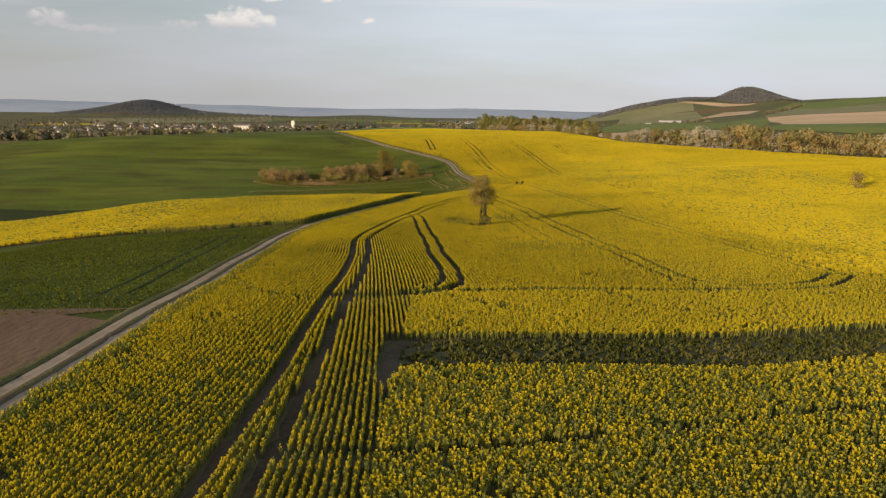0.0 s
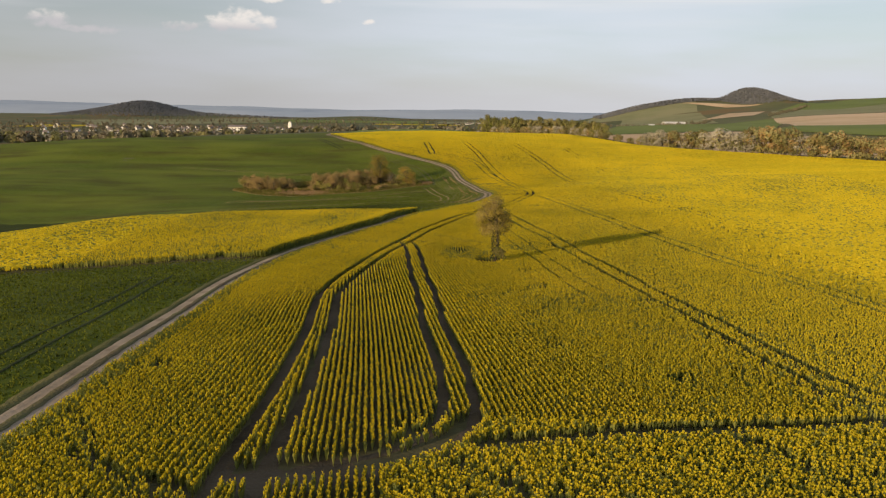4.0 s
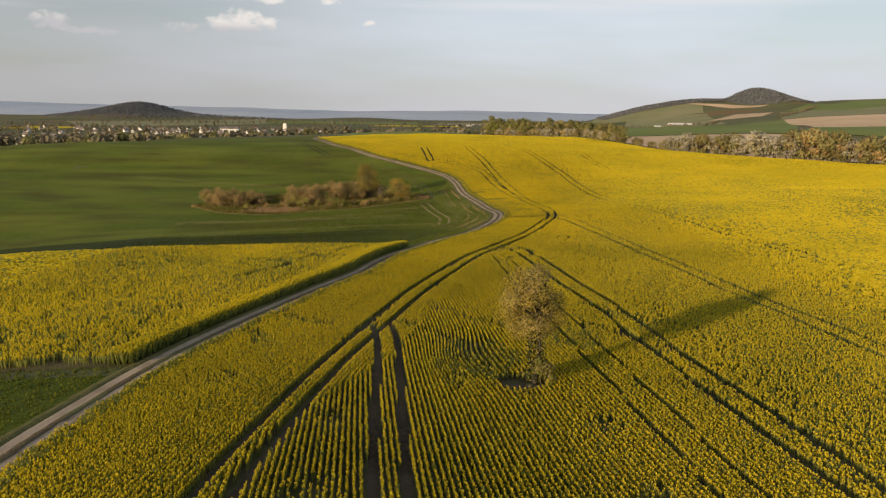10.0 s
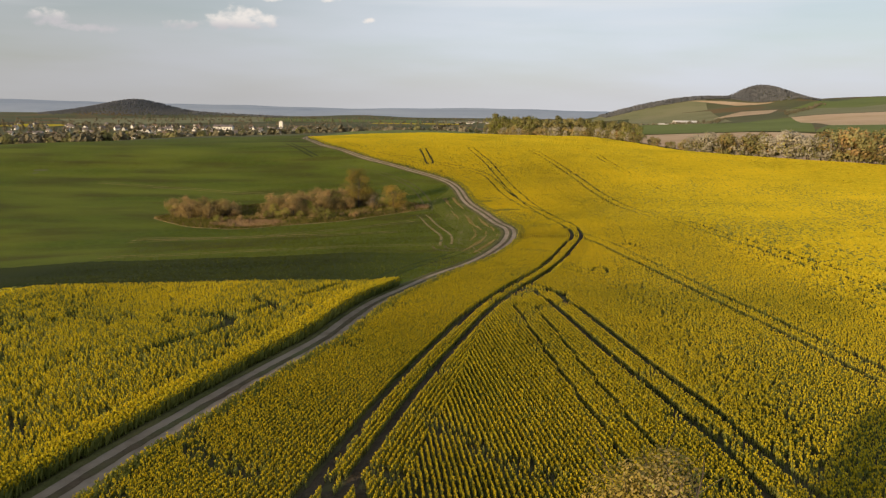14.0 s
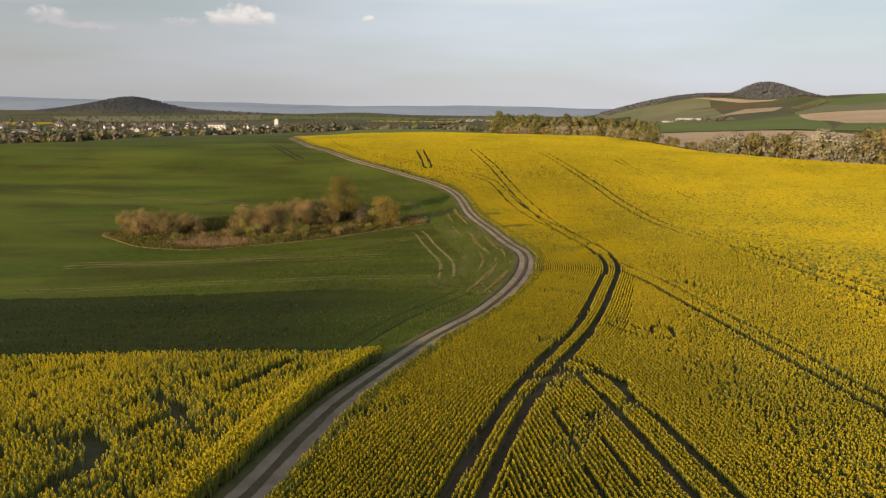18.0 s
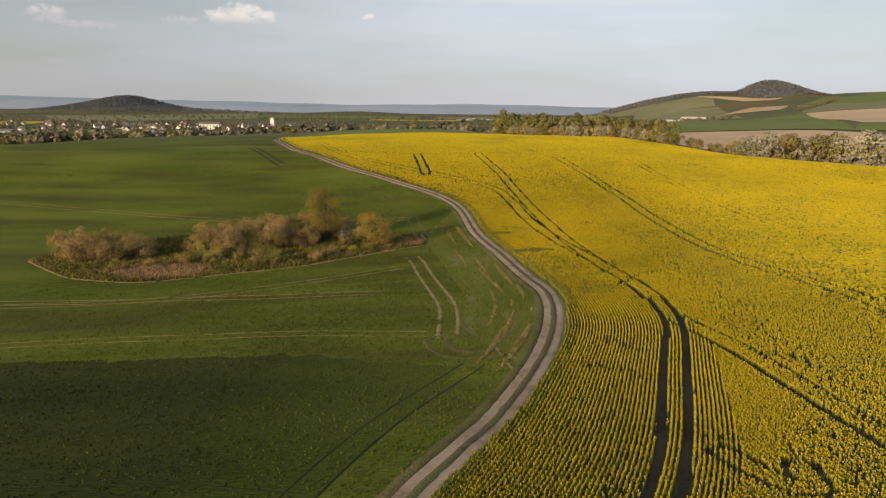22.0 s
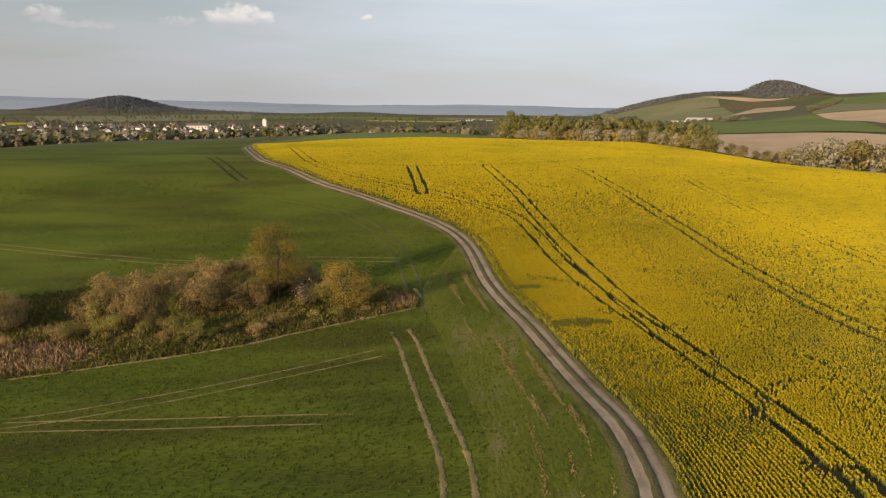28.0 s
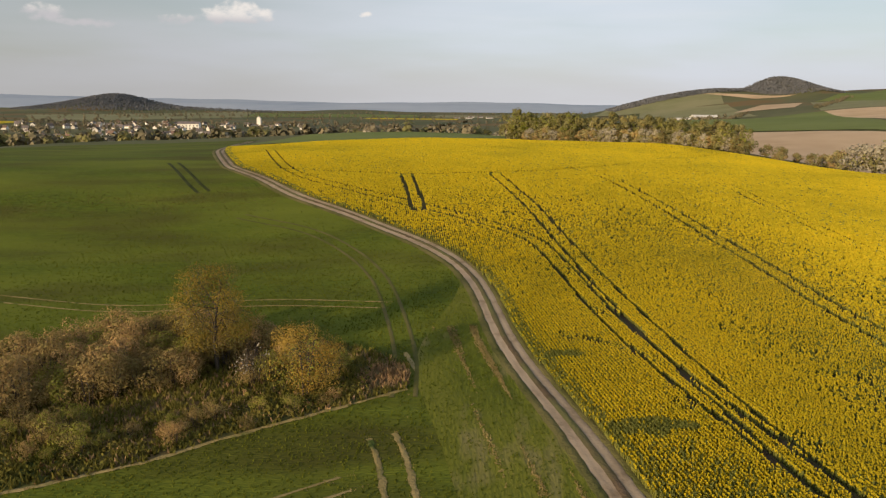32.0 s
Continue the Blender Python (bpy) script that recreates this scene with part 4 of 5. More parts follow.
# shrub kinds of the thicket in the wheat
KINDS = [
    woody("shrub", "dense grey-brown blackthorn shrub just coming into leaf", "shrub", 4.4, 4.6, 6, 20, 2600, 0.072, [SHRUB_BROWN, SHRUB_LEAF, FRESH_LEAF], (0.62, 0.30, 0.08), 21, bottom=0.10, group="thicket in the wheat", twigs=26, fuzz=0.8),
    woody("shrub", "rounded thorn shrub with pale buds and bare twigs", "shrub", 3.6, 4.2, 6, 18, 2400, 0.068, [SHRUB_LEAF, SHRUB_BROWN, GOLD_LEAF], (0.36, 0.56, 0.08), 22, bottom=0.10, group="thicket in the wheat", twigs=26, fuzz=0.8),
    woody("shrub", "olive-green hawthorn shrub in young leaf", "shrub", 3.4, 3.6, 5, 16, 2200, 0.066, [FRESH_LEAF, SHRUB_LEAF], (0.45, 0.55), 23, bottom=0.08, group="thicket in the wheat", twigs=24, fuzz=0.8),
]
stand(KINDS[0], -36.0, 259.5, 0.5, 1.2)
stand(KINDS[1], -30.6, 254.5, 1.5, 0.75)
stand(KINDS[2], -27.5, 252.6, 2.5, 0.8)
thicket = np.random.default_rng(77)
placed = [(-36.0, 259.5), (-30.6, 253.0), (-27.5, 250.6), (-22.2, 267.0), (-13.2, 261.3)]
for cx, cy, rx, ry, tilt, count, low, high in ((-32.5, 266.5, 14.5, 6.0, 0.38, 84, 0.68, 1.08), (-57, 258, 8, 5.0, -0.15, 34, 0.65, 1.05), (-14.5, 266, 5, 3.5, 0.5, 8, 0.5, 0.75), (-21, 255.6, 12, 1.6, 0.42, 16, 0.3, 0.55), (-36, 254.5, 8, 2.8, 0.35, 12, 0.5, 0.8), (-49, 249.5, 6, 2, 0.1, 7, 0.3, 0.5)):
    done = tries = 0
    while done < count and tries < 4000:
        tries += 1
        a, r = thicket.uniform(0, 2 * np.pi), math.sqrt(thicket.random())
        u, w = rx * r * math.cos(a), ry * r * math.sin(a)
        x, y = cx + u * math.cos(tilt) - w * math.sin(tilt), cy + u * math.sin(tilt) + w * math.cos(tilt)
        gap = 1.45 if low > 0.5 else 0.9
        if min(math.hypot(x - px, y - py) for px, py in placed) < gap or (math.hypot((x + 40.5) / 4.0, (y - 250) / 3.2) < 1) or (math.hypot((x + 44.5) / 2.2, (y - 257) / 9) < 1):
            continue
        placed.append((x, y))
        kind = thicket.choice(3, p=(0.42, 0.40, 0.18)) if low > 0.5 else thicket.choice(3, p=(0.15, 0.25, 0.6))
        stand_copy(KINDS[kind], x, y, thicket.uniform(0, 6.28), thicket.uniform(low, high))
        done += 1
ash = woody("tree", "yellow-green young tree rising out of the thicket", "tree", 10.2, 7.6, 2, 34, 12500, 0.07, [SHRUB_LEAF, GOLD_LEAF, FRESH_LEAF], (0.35, 0.45, 0.2), 31, bottom=0.2, trunk_r=0.16, twigs=160)
stand(ash, -22.2, 267.0, 0.3)
golden = woody("tree", "small round golden-leaved tree at the edge of the thicket", "tree", 6.9, 6.2, 3, 26, 7000, 0.068, [GOLD_LEAF, FRESH_LEAF], (0.75, 0.25), 32, bottom=0.14, trunk_r=0.13, twigs=190)
stand(golden, -13.2, 261.3, 1.0)
dead = woody("shrub", "bare pale thorn bush with leafless branches", "shrub", 4.0, 3.8, 5, 10, 130, 0.09, [BLOSSOM, SHRUB_BROWN], (0.6, 0.4), 33, bottom=0.2, twigs=260)
stand(dead, -17.8, 264.0, 0.0)

# ---- rough grass under the thicket, wheel marks and blades in the wheat ----
ISLE_X = [-67, -60, -56, -50, -44, -35, -24, -17.5, -10, -4.8]
ISLE_FRONT = [254.5, 248.2, 245, 243.2, 242.7, 245.6, 250.8, 254.9, 258.9, 262]
ISLE_BACK = [256, 264, 267.5, 271, 274, 276.5, 277, 275.5, 271.5, 267]
ix = np.linspace(-67, -4.8, 80)
iu = np.linspace(0, 1, 20)
fx, bx = glide(ISLE_X, ISLE_FRONT, ix)[:, None], glide(ISLE_X, ISLE_BACK, ix)[:, None]
iy = fx + (bx - fx) * iu[None, :]
ixx = np.repeat(ix[:, None], 20, 1)
isle = link_mesh("rough_grass", np.stack([ixx, iy, height(ixx, iy) + 0.10], -1).reshape(-1, 3), grid_faces(80, 20)[:, ::-1], [ROUGH_GRASS], smooth=True)
tagged(isle, "tussocky rough grass under the thicket", "grass", kind="structure")
edge_pts = [(float(x), float(y)) for x, y in zip(ISLE_X, ISLE_FRONT)]
rim = ribbon("dry_grass_edge", edge_pts, (-0.2, -0.06, 0.06, 0.2), (0.08, 0.15, 0.15, 0.08), STRAW, 0.6, 0.07, seed=8)
tagged(rim, "pale dry grass along the edge of the wheat", "grass", kind="structure")


def in_isle(xy):
    x, y = xy[:, 0], xy[:, 1]
    return (x > -67) & (x < -4.8) & (y > glide(ISLE_X, ISLE_FRONT, x)) & (y < glide(ISLE_X, ISLE_BACK, x))


def blades(name, xy, tall, wide, mats, label, seed, count=3, mat_pick=None):
    """Tufts of upright pointed blades, joined in one mesh."""
    rng = np.random.default_rng(seed)
    n = len(xy)
    z = height(xy[:, 0], xy[:, 1]) + 0.03
    vs = []
    for k in range(count):
        a = rng.uniform(0, 2 * np.pi, n)
        w = wide * rng.uniform(0.7, 1.3, n)
        h = tall * rng.uniform(0.6, 1.3, n)
        cx, cy = xy[:, 0] + rng.normal(0, wide * 0.5, n), xy[:, 1] + rng.normal(0, wide * 0.5, n)
        lx, ly = rng.normal(0, 0.35, n) * h, rng.normal(0, 0.35, n) * h
        vs.append(np.stack([np.stack([cx - w * np.cos(a), cy - w * np.sin(a), z], -1), np.stack([cx + w * np.cos(a), cy + w * np.sin(a), z], -1), np.stack([cx + lx, cy + ly, z + h], -1)], 1))
    v = np.stack(vs, 1).reshape(-1, 3)
    f = np.arange(len(v)).reshape(-1, 3)
    pick = None if mat_pick is None else np.repeat(mat_pick, count)
    return tagged(link_mesh(name, v, f, mats, pick), label, "grass" if "wheat" not in name else "crop", kind="stuff")


tuss = np.random.default_rng(91)
pts = np.stack([tuss.uniform(-67, -4.8, 22000), tuss.uniform(242, 277, 22000)], -1)
pts = pts[in_isle(pts)]
brown = (np.hypot((pts[:, 0] + 44) / 8.5, (pts[:, 1] - 248.5) / 4.5) < 1) | (np.hypot((pts[:, 0] + 6.8) / 2.4, (pts[:, 1] - 264.5) / 2.6) < 1) | (tuss.random(len(pts)) < 0.12)
blades("tussock_grass", pts, 0.5, 0.11, [TUSSOCK, DRY_REED], "rough green and brown tussock grass between the shrubs", 92, 4, brown.astype(int))

# brambles and nettles along the sunny edge of the thicket
bram = np.stack([tuss.uniform(-64, -8, 26000), tuss.uniform(243, 272, 26000)], -1)
edge_gap = bram[:, 1] - glide(ISLE_X, ISLE_FRONT, bram[:, 0])
clumps = np.sin(bram[:, 0] / 1.3 + 1.4 * np.sin(bram[:, 1] / 2.1)) * np.sin(bram[:, 1] / 1.1 + np.sin(bram[:, 0] / 1.9))
bram = bram[in_isle(bram) & (edge_gap > 0.5) & (edge_gap < 6.5 + 1.5 * clumps) & (np.hypot((bram[:, 0] + 44) / 7.5, (bram[:, 1] - 248.5) / 4.5) > 1)]
lift = tuss.uniform(0.1, 1.0, len(bram)) * (0.75 + 0.45 * np.sin(bram[:, 0] / 1.3) * np.sin(bram[:, 1] / 1.1))
v, f = leaves(np.stack([bram[:, 0], bram[:, 1], height(bram[:, 0], bram[:, 1]) + lift], -1), 0.13, tuss)
tagged(link_mesh("bramble", v, f, [TUSSOCK, IVY, WEEDS], tuss.choice(3, len(bram), p=(0.68, 0.14, 0.18))), "low green bramble and nettle growth fringing the thicket", "brambles", kind="stuff")

# paired wheel marks: pale trodden ones and dark wet ones
MARKS = []
MARKS.append(([(-60, 213.5), (-43.3, 213.9), (-21.5, 213.2), (0, 209.9)], STRAW, 0.12))
MARKS.append(([(-62, 232.0), (-36, 232.7), (-22.7, 232.6), (-9, 231.8)], STRAW, 0.15))
MARKS.append(([(-62, 229.5), (-53.7, 230.9), (-36.5, 233.3), (-24.8, 238.2), (-7.3, 248.2)], STRAW, 0.14))
MARKS.append(([(-6.2, 254), (-5.4, 251.5), (-4.2, 245), (-2.2, 233), (-0.8, 224), (-0.5, 217), (-0.7, 208.5)], STRAW, 0.27))
MARKS.append(([(-1.8, 208), (-1.2, 204.3), (0.9, 202.0), (3.9, 203.0), (5.8, 207.3), (7.4, 213)], WHEEL_DRY, 0.17))
MARKS.append(([(1.5, 199.5), (-3.8, 189.4), (-7.2, 180.6), (-8.6, 176), (-9.4, 174)], WHEEL_DARK, 0.075))
MARKS.append(([(-60, 182.5), (-28.5, 179.2), (-18.1, 177.4), (-9, 175.6)], WHEEL_DARK, 0.08))
MARKS.append(([(-34, 320), (-22.1, 312.6), (-14.7, 303.7), (-9.9, 293), (-6.9, 279.6), (-5.2, 268), (-5.0, 258)], WHEEL_DRY, 0.2))
MARKS.append(([(-58.2, 358), (-51.5, 345.5), (-47, 337.5), (-43.8, 332.5)], WHEEL_DARK, 0.3))
MARKS.append(([(-100, 300), (-66, 291), (-40, 284.5), (-20, 285), (-8, 283)], STRAW, 0.13))
MARKS.append(([(-29.5, 100), (-27.0, 78), (-25.2, 62), (-24.0, 50)], WHEEL_DARK, 0.13))
mark_lines, straw_bits = [], []
mark_rng = np.random.default_rng(17)
for k, (pts_m, mat_m, w) in enumerate(MARKS):
    line = trace(pts_m, 0.8)
    side = sideways(line)
    pale = mat_m is STRAW
    for s in (-0.95, 0.95):
        rut = ribbon("wheel_mark", [tuple(q) for q in (line + side * s)[::4]], (-w, -w * 0.4, w * 0.4, w) if not pale else (-w * 0.75, -w * 0.4, w * 0.4, w * 0.75), (0.085, 0.105, 0.105, 0.085), mat_m, 0.3, w * (0.18 if pale else 0.1), seed=200 + k)
        tagged(rut, "pale trodden wheel mark in young wheat" if pale else "dark wet wheel mark pressed into young wheat", "wheel mark", kind="structure")
        mark_lines.append((line + side * s, w * 0.5 if pale else w))
        if pale or k == 4:
            n_straw = int(len(line) * 16 * (w / 0.2))
            pick = mark_rng.integers(0, len(line), n_straw)
            gone = np.sin(pick / 3.7 + k) * np.sin(pick / 1.9 + 2 * k) > 0.72
            loose = line[pick] + side[pick] * (s + mark_rng.normal(0, w * 0.6, n_straw))[:, None] + mark_rng.uniform(-0.4, 0.4, (n_straw, 2)) * side[pick][:, ::-1] * [-1, 1]
            straw_bits.append(loose[~gone])
patch_rng = np.random.default_rng(15)
for k in range(5):
    cx, cy = (3.6, 228.5) if k == 0 else (patch_rng.uniform(0, 1), patch_rng.uniform(196, 282))
    if k:
        rx = float(road_x(cy))
        cx = rx - 1.8 - abs(patch_rng.normal(0, 1.0)) * 3.5
        if cy < 203:
            cx = rx - 2.6
    half = 1.0 if k == 0 else patch_rng.uniform(0.12, 0.3)
    long = 1.6 if k == 0 else patch_rng.uniform(2.5, 7)
    skew = patch_rng.uniform(-0.3, 0.1)
    pp = ribbon("bare_patch", [(cx - skew * long, cy - long), (cx + patch_rng.normal(0, 0.2), cy), (cx + skew * long, cy + long)], (-half, -half * 0.5, 0, half * 0.5, half), (0.062, 0.08, 0.085, 0.08, 0.062), STRAW, 0.5, half * 0.12, seed=300 + k)
    tagged(pp, "patch of trodden dry straw beside the track", "ground", kind="structure")
thin_pts = np.stack([patch_rng.uniform(-150, -30, 6500), patch_rng.normal(0, 4.5, 6500)], -1)
thin_pts[:, 1] += 331 + 0.13 * (thin_pts[:, 0] + 33)
blades("thin_wheat", thin_pts, 0.10, 0.13, [WHEAT_THIN, VERGE], "thin brownish band of patchy wheat and weeds", 66, 2, (patch_rng.random(6500) < 0.3).astype(int))
litter = np.stack([patch_rng.uniform(-12, 10, 20000), patch_rng.uniform(197, 268, 20000)], -1)
litter = litter[(litter[:, 0] < road_x(litter[:, 1]) - 1.9) & (litter[:, 0] > road_x(litter[:, 1]) - 13) & ~in_isle(litter)]
clump = np.sin(litter[:, 0] / 0.9 + 1.5 * np.sin(litter[:, 1] / 3.1)) * np.sin(litter[:, 1] / 2.2 + litter[:, 0] / 1.7)
litter = litter[(clump > 0.2) & (patch_rng.random(len(litter)) < np.clip(1.1 - (road_x(litter[:, 1]) - litter[:, 0]) / 10, 0.04, 1))]
streak_y = patch_rng.uniform(198, 276, 13000)
streak_u = patch_rng.choice([2.5, 2.8, 4.5, 5.0, 6.4], 13000, p=(0.3, 0.25, 0.15, 0.2, 0.1)) + patch_rng.normal(0, 0.13, 13000)
streaks = np.stack([road_x(streak_y) - streak_u, streak_y], -1)
streaks = streaks[(np.sin(streak_y / 5.3 + 2.6 * streak_u) + 0.6 * np.sin(streak_y / 1.9 + 5 * streak_u) > 0.25) & ~in_isle(streaks)]
blades("dry_straw", np.vstack([litter] + straw_bits), 0.085, 0.034, [STRAW], "scattered dry straw in thin wheat beside the track", 67, 3)
blades("dry_straw", streaks, 0.15, 0.06, [STRAW], "streaks of pale dry straw drawn out along the track", 68, 3)
tuft_rng = np.random.default_rng(95)
pts = np.stack([tuft_rng.uniform(-62, 9, 84000), tuft_rng.uniform(173.8, 325, 84000)], -1)
pts[:, 0] = np.round(pts[:, 0] / 0.32) * 0.32 + tuft_rng.normal(0, 0.05, len(pts))
pts = pts[(pts[:, 0] < road_x(pts[:, 1]) - 2.0) & ~in_isle(pts)]
more = np.stack([tuft_rng.uniform(-60, -18, 26000), tuft_rng.uniform(44, 112, 26000)], -1)
more = more[(more[:, 0] < road_x(more[:, 1]) - 2.0) & (more[:, 1] > 45.6 + 0.38 * (more[:, 0] + 18.7)) & (more[:, 0] > -0.64 * more[:, 1] - 6)]
keep = tuft_rng.random(len(pts)) < np.clip(1 - np.maximum((-pts[:, 0] - 30) / 34, (pts[:, 1] - 280) / 45), 0.0, 1)
pts = np.vstack([pts[keep], more])
# blades inside carry the same painted shade; a few dark ones elsewhere are random
inside = np.minimum(pts[:, 1] - shade_near(pts[:, 0]), np.minimum(shade_far(pts[:, 0]) - pts[:, 1], 0.9 * (0.5 - pts[:, 0])))
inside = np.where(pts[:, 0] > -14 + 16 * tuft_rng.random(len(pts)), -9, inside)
dark_blade = (pts[:, 1] < 110) & (tuft_rng.random(len(pts)) < 0.1) | (pts[:, 1] > 173) & (tuft_rng.random(len(pts)) < np.clip(np.minimum(inside / 2.0 + 0.5, (shade_far(pts[:, 0]) - pts[:, 1]) / 0.8), 0, 0.9))
for line, w in mark_lines:
    clear = far_from(pts, line, 1.5) > w + 0.14
    pts, dark_blade = pts[clear], dark_blade[clear]
blades("wheat_blades", pts, 0.16, 0.07, [WHEAT_TUFT, WHEAT_DARK_SHADE], "short green blades of young wheat in drilled rows", 96, 2, dark_blade.astype(int))

# low weeds on the bare strip across the rape, with trodden soil at its end
weed = np.stack([tuft_rng.uniform(-2.5, 48, 9000), tuft_rng.uniform(32, 55, 9000)], -1)
weed = weed[(weed[:, 1] > np.interp(weed[:, 0], *STRIP_NEAR)) & (weed[:, 1] < np.interp(weed[:, 0], *STRIP_FAR) - 0.3) & (weed[:, 0] > -2.4 + tuft_rng.exponential(0.6, len(weed)))]
blades("low_weeds", weed, 0.22, 0.14, [WEEDS], "low dark green weeds on a strip left unsown", 97, 4)
spot = ribbon("bare_patch", [(-2.9, 29), (-2.7, 33.5), (-2.3, 38), (-1.0, 39.5)], (-0.42, -0.2, 0, 0.2, 0.42), (0.06, 0.075, 0.08, 0.075, 0.06), BARE_SOIL, 0.5, 0.08, seed=62)
tagged(spot, "bare trodden soil where the strips of crop meet", "ground", kind="structure")
mud = ribbon("bare_patch", [(-8.6, 49.5), (-7.0, 50.0), (-5.2, 50.6), (-3.4, 51.3)], (-0.9, -0.45, 0, 0.45, 0.9), (0.06, 0.08, 0.085, 0.08, 0.06), BARE_SOIL, 0.4, 0.12, seed=64)
tagged(mud, "muddy bare crossing of two wheel tracks", "ground", kind="structure")
mud = ribbon("bare_patch", [(5.2, 164.5), (7.2, 165.9), (9.0, 166.3), (10.6, 165.8)], (-0.5, -0.25, 0, 0.25, 0.5), (0.06, 0.08, 0.085, 0.08, 0.06), VERGE, 0.4, 0.08, seed=65)
tagged(mud, "trodden pale soil where two wheel tracks part", "ground", kind="structure")
for k, (line, g, w) in enumerate(RUT_LINES[:9]):
    side = sideways(line)
    for s in (-g / 2, g / 2):
        rut = ribbon("wheel_rut", [tuple(q) for q in (line + side * s)[::3]], (-w * 0.42, -w * 0.2, w * 0.2, w * 0.42), (0.06, 0.075, 0.075, 0.06), BARE_SOIL, 0.7, 0.05, seed=400 + k)
        tagged(rut, "bare soil wheel rut through flowering rape", "wheel rut", kind="structure")
pale_path = ribbon("grass_path", BARE_LINES[0][0], (-0.4, -0.2, 0.2, 0.4), (0.1, 0.40, 0.40, 0.1), RAPE_GREEN, 0.8, 0.08, seed=63)
tagged(pale_path, "narrow grassy balk across the rape", "grass", kind="structure")

# ---- the far side: hedges, wood, valley, village, hills ----
def parcel(name, corners, mat, label, cells=14, lift=0.5):
    """A far field: a four-cornered parcel draped over the landform."""
    a, b, c, d = (np.array(q, float) for q in corners)
    u, w = np.meshgrid(np.linspace(0, 1, cells), np.linspace(0, 1, cells))
    u, w = u[..., None], w[..., None]
    p = (a * (1 - u) + b * u) * (1 - w) + (d * (1 - u) + c * u) * w
    z = height(p[..., 0], p[..., 1]) + lift
    return tagged(link_mesh(name, np.concatenate([p, z[..., None]], -1).reshape(-1, 3), grid_faces(cells, cells), [mat], smooth=True), label, "field", kind="structure")


parcel("far_field", ((104, 470), (330, 430), (310, 552), (150, 745)), FIELD_BROWN, "pale brown tilled field beyond the hedge", 20, 0.25)
parcel("far_field", ((150, 748), (262, 622), (440, 1000), (300, 1280)), FIELD_GREEN, "bright green field of young grain on a gentle slope", 18)
parcel("far_field", ((300, 1280), (440, 1000), (572, 1337), (380, 1345)), FIELD_GREEN, "green field running up to the tan ones", 14)
parcel("far_field", ((262, 622), (400, 560), (520, 800), (335, 745)), FIELD_GREEN, "green field beside the tilled slope", 14)
parcel("far_field", ((335, 745), (520, 800), (760, 1300), (572, 1337)), FIELD_TAN, "light tan tilled field on the slope", 16)
parcel("far_field", ((530, 1582), (613, 1521), (696, 1668), (631, 1701)), FIELD_BROWN, "narrow pinkish field below the hill", 14, 0.8)
parcel("far_field", ((572, 1345), (770, 1305), (1050, 1480), (705, 1655)), FIELD_OLIVE, "olive meadow on the upper slope", 18, 0.8)
parcel("far_field", ((722, 1677), (778, 1512), (1300, 1700), (1067, 2024)), FIELD_GREEN, "green field on the shoulder of the hill", 18, 1.0)
parcel("far_field", ((609, 1990), (678, 1846), (767, 1851), (690, 1925)), FIELD_TAN, "tan strip of field under the hill wood", 14, 1.0)
parcel("far_field", ((330, 1480), (500, 1400), (600, 1800), (440, 1900)), FIELD_OLIVE, "olive pasture round a farm", 14, 0.8)
parcel("far_field", ((330, 1900), (600, 1820), (660, 2020), (430, 2150)), FIELD_OLIVE, "dull green field below the long ridge", 14, 0.8)
parcel("far_field", ((-560, 1210), (-390, 1690), (-560, 2350), (-860, 1730)), FIELD_OLIVE, "broad green meadow behind the village", 18, 0.4)
parcel("far_field", ((-420, 1750), (-60, 1850), (-80, 2300), (-520, 2250)), FIELD_GREEN, "pale green grain field across the valley", 14, 0.5)
parcel("far_field", ((-40, 1900), (260, 1850), (300, 2200), (-20, 2300)), FIELD_OLIVE, "olive pasture on the valley floor", 14, 0.5)
parcel("far_field", ((-160, 1640), (20, 1640), (30, 1760), (-160, 1760)), FIELD_YELLOW, "distant flowering rape field in the valley", 8)
parcel("far_field", ((-620, 2480), (-560, 2480), (-580, 2640), (-650, 2640)), FIELD_YELLOW, "small distant yellow field on a rise", 8, 0.8)
parcel("far_field", ((-620, 1080), (-545, 1080), (-560, 1230), (-660, 1230)), FIELD_YELLOW, "yellow field beside the village", 8)
parcel("far_field", ((-300, 430), (-190, 405), (-200, 480), (-330, 500)), PLOUGHED, "brown tilled corner on the brow", 10, 0.12)
parcel("far_field", ((-60, 415), (26, 459), (34, 540), (-55, 520)), FIELD_GREEN, "green sliver of field behind the rape", 10, 0.2)

scrub_x = np.linspace(60, 330, 60)
scrub_u = np.linspace(0, 1, 8)
scrub_y = back_edge(scrub_x)[:, None] + 0.5 + scrub_u[None, :] * 34
scrub_xx = np.repeat(scrub_x[:, None], 8, 1)
tagged(link_mesh("scrub_verge", np.stack([scrub_xx, scrub_y, height(scrub_xx, scrub_y) + 0.12], -1).reshape(-1, 3), grid_faces(60, 8)[:, ::-1], [VERGE], smooth=True), "dull brown grass verge between hedge and rape", "grass", kind="structure")

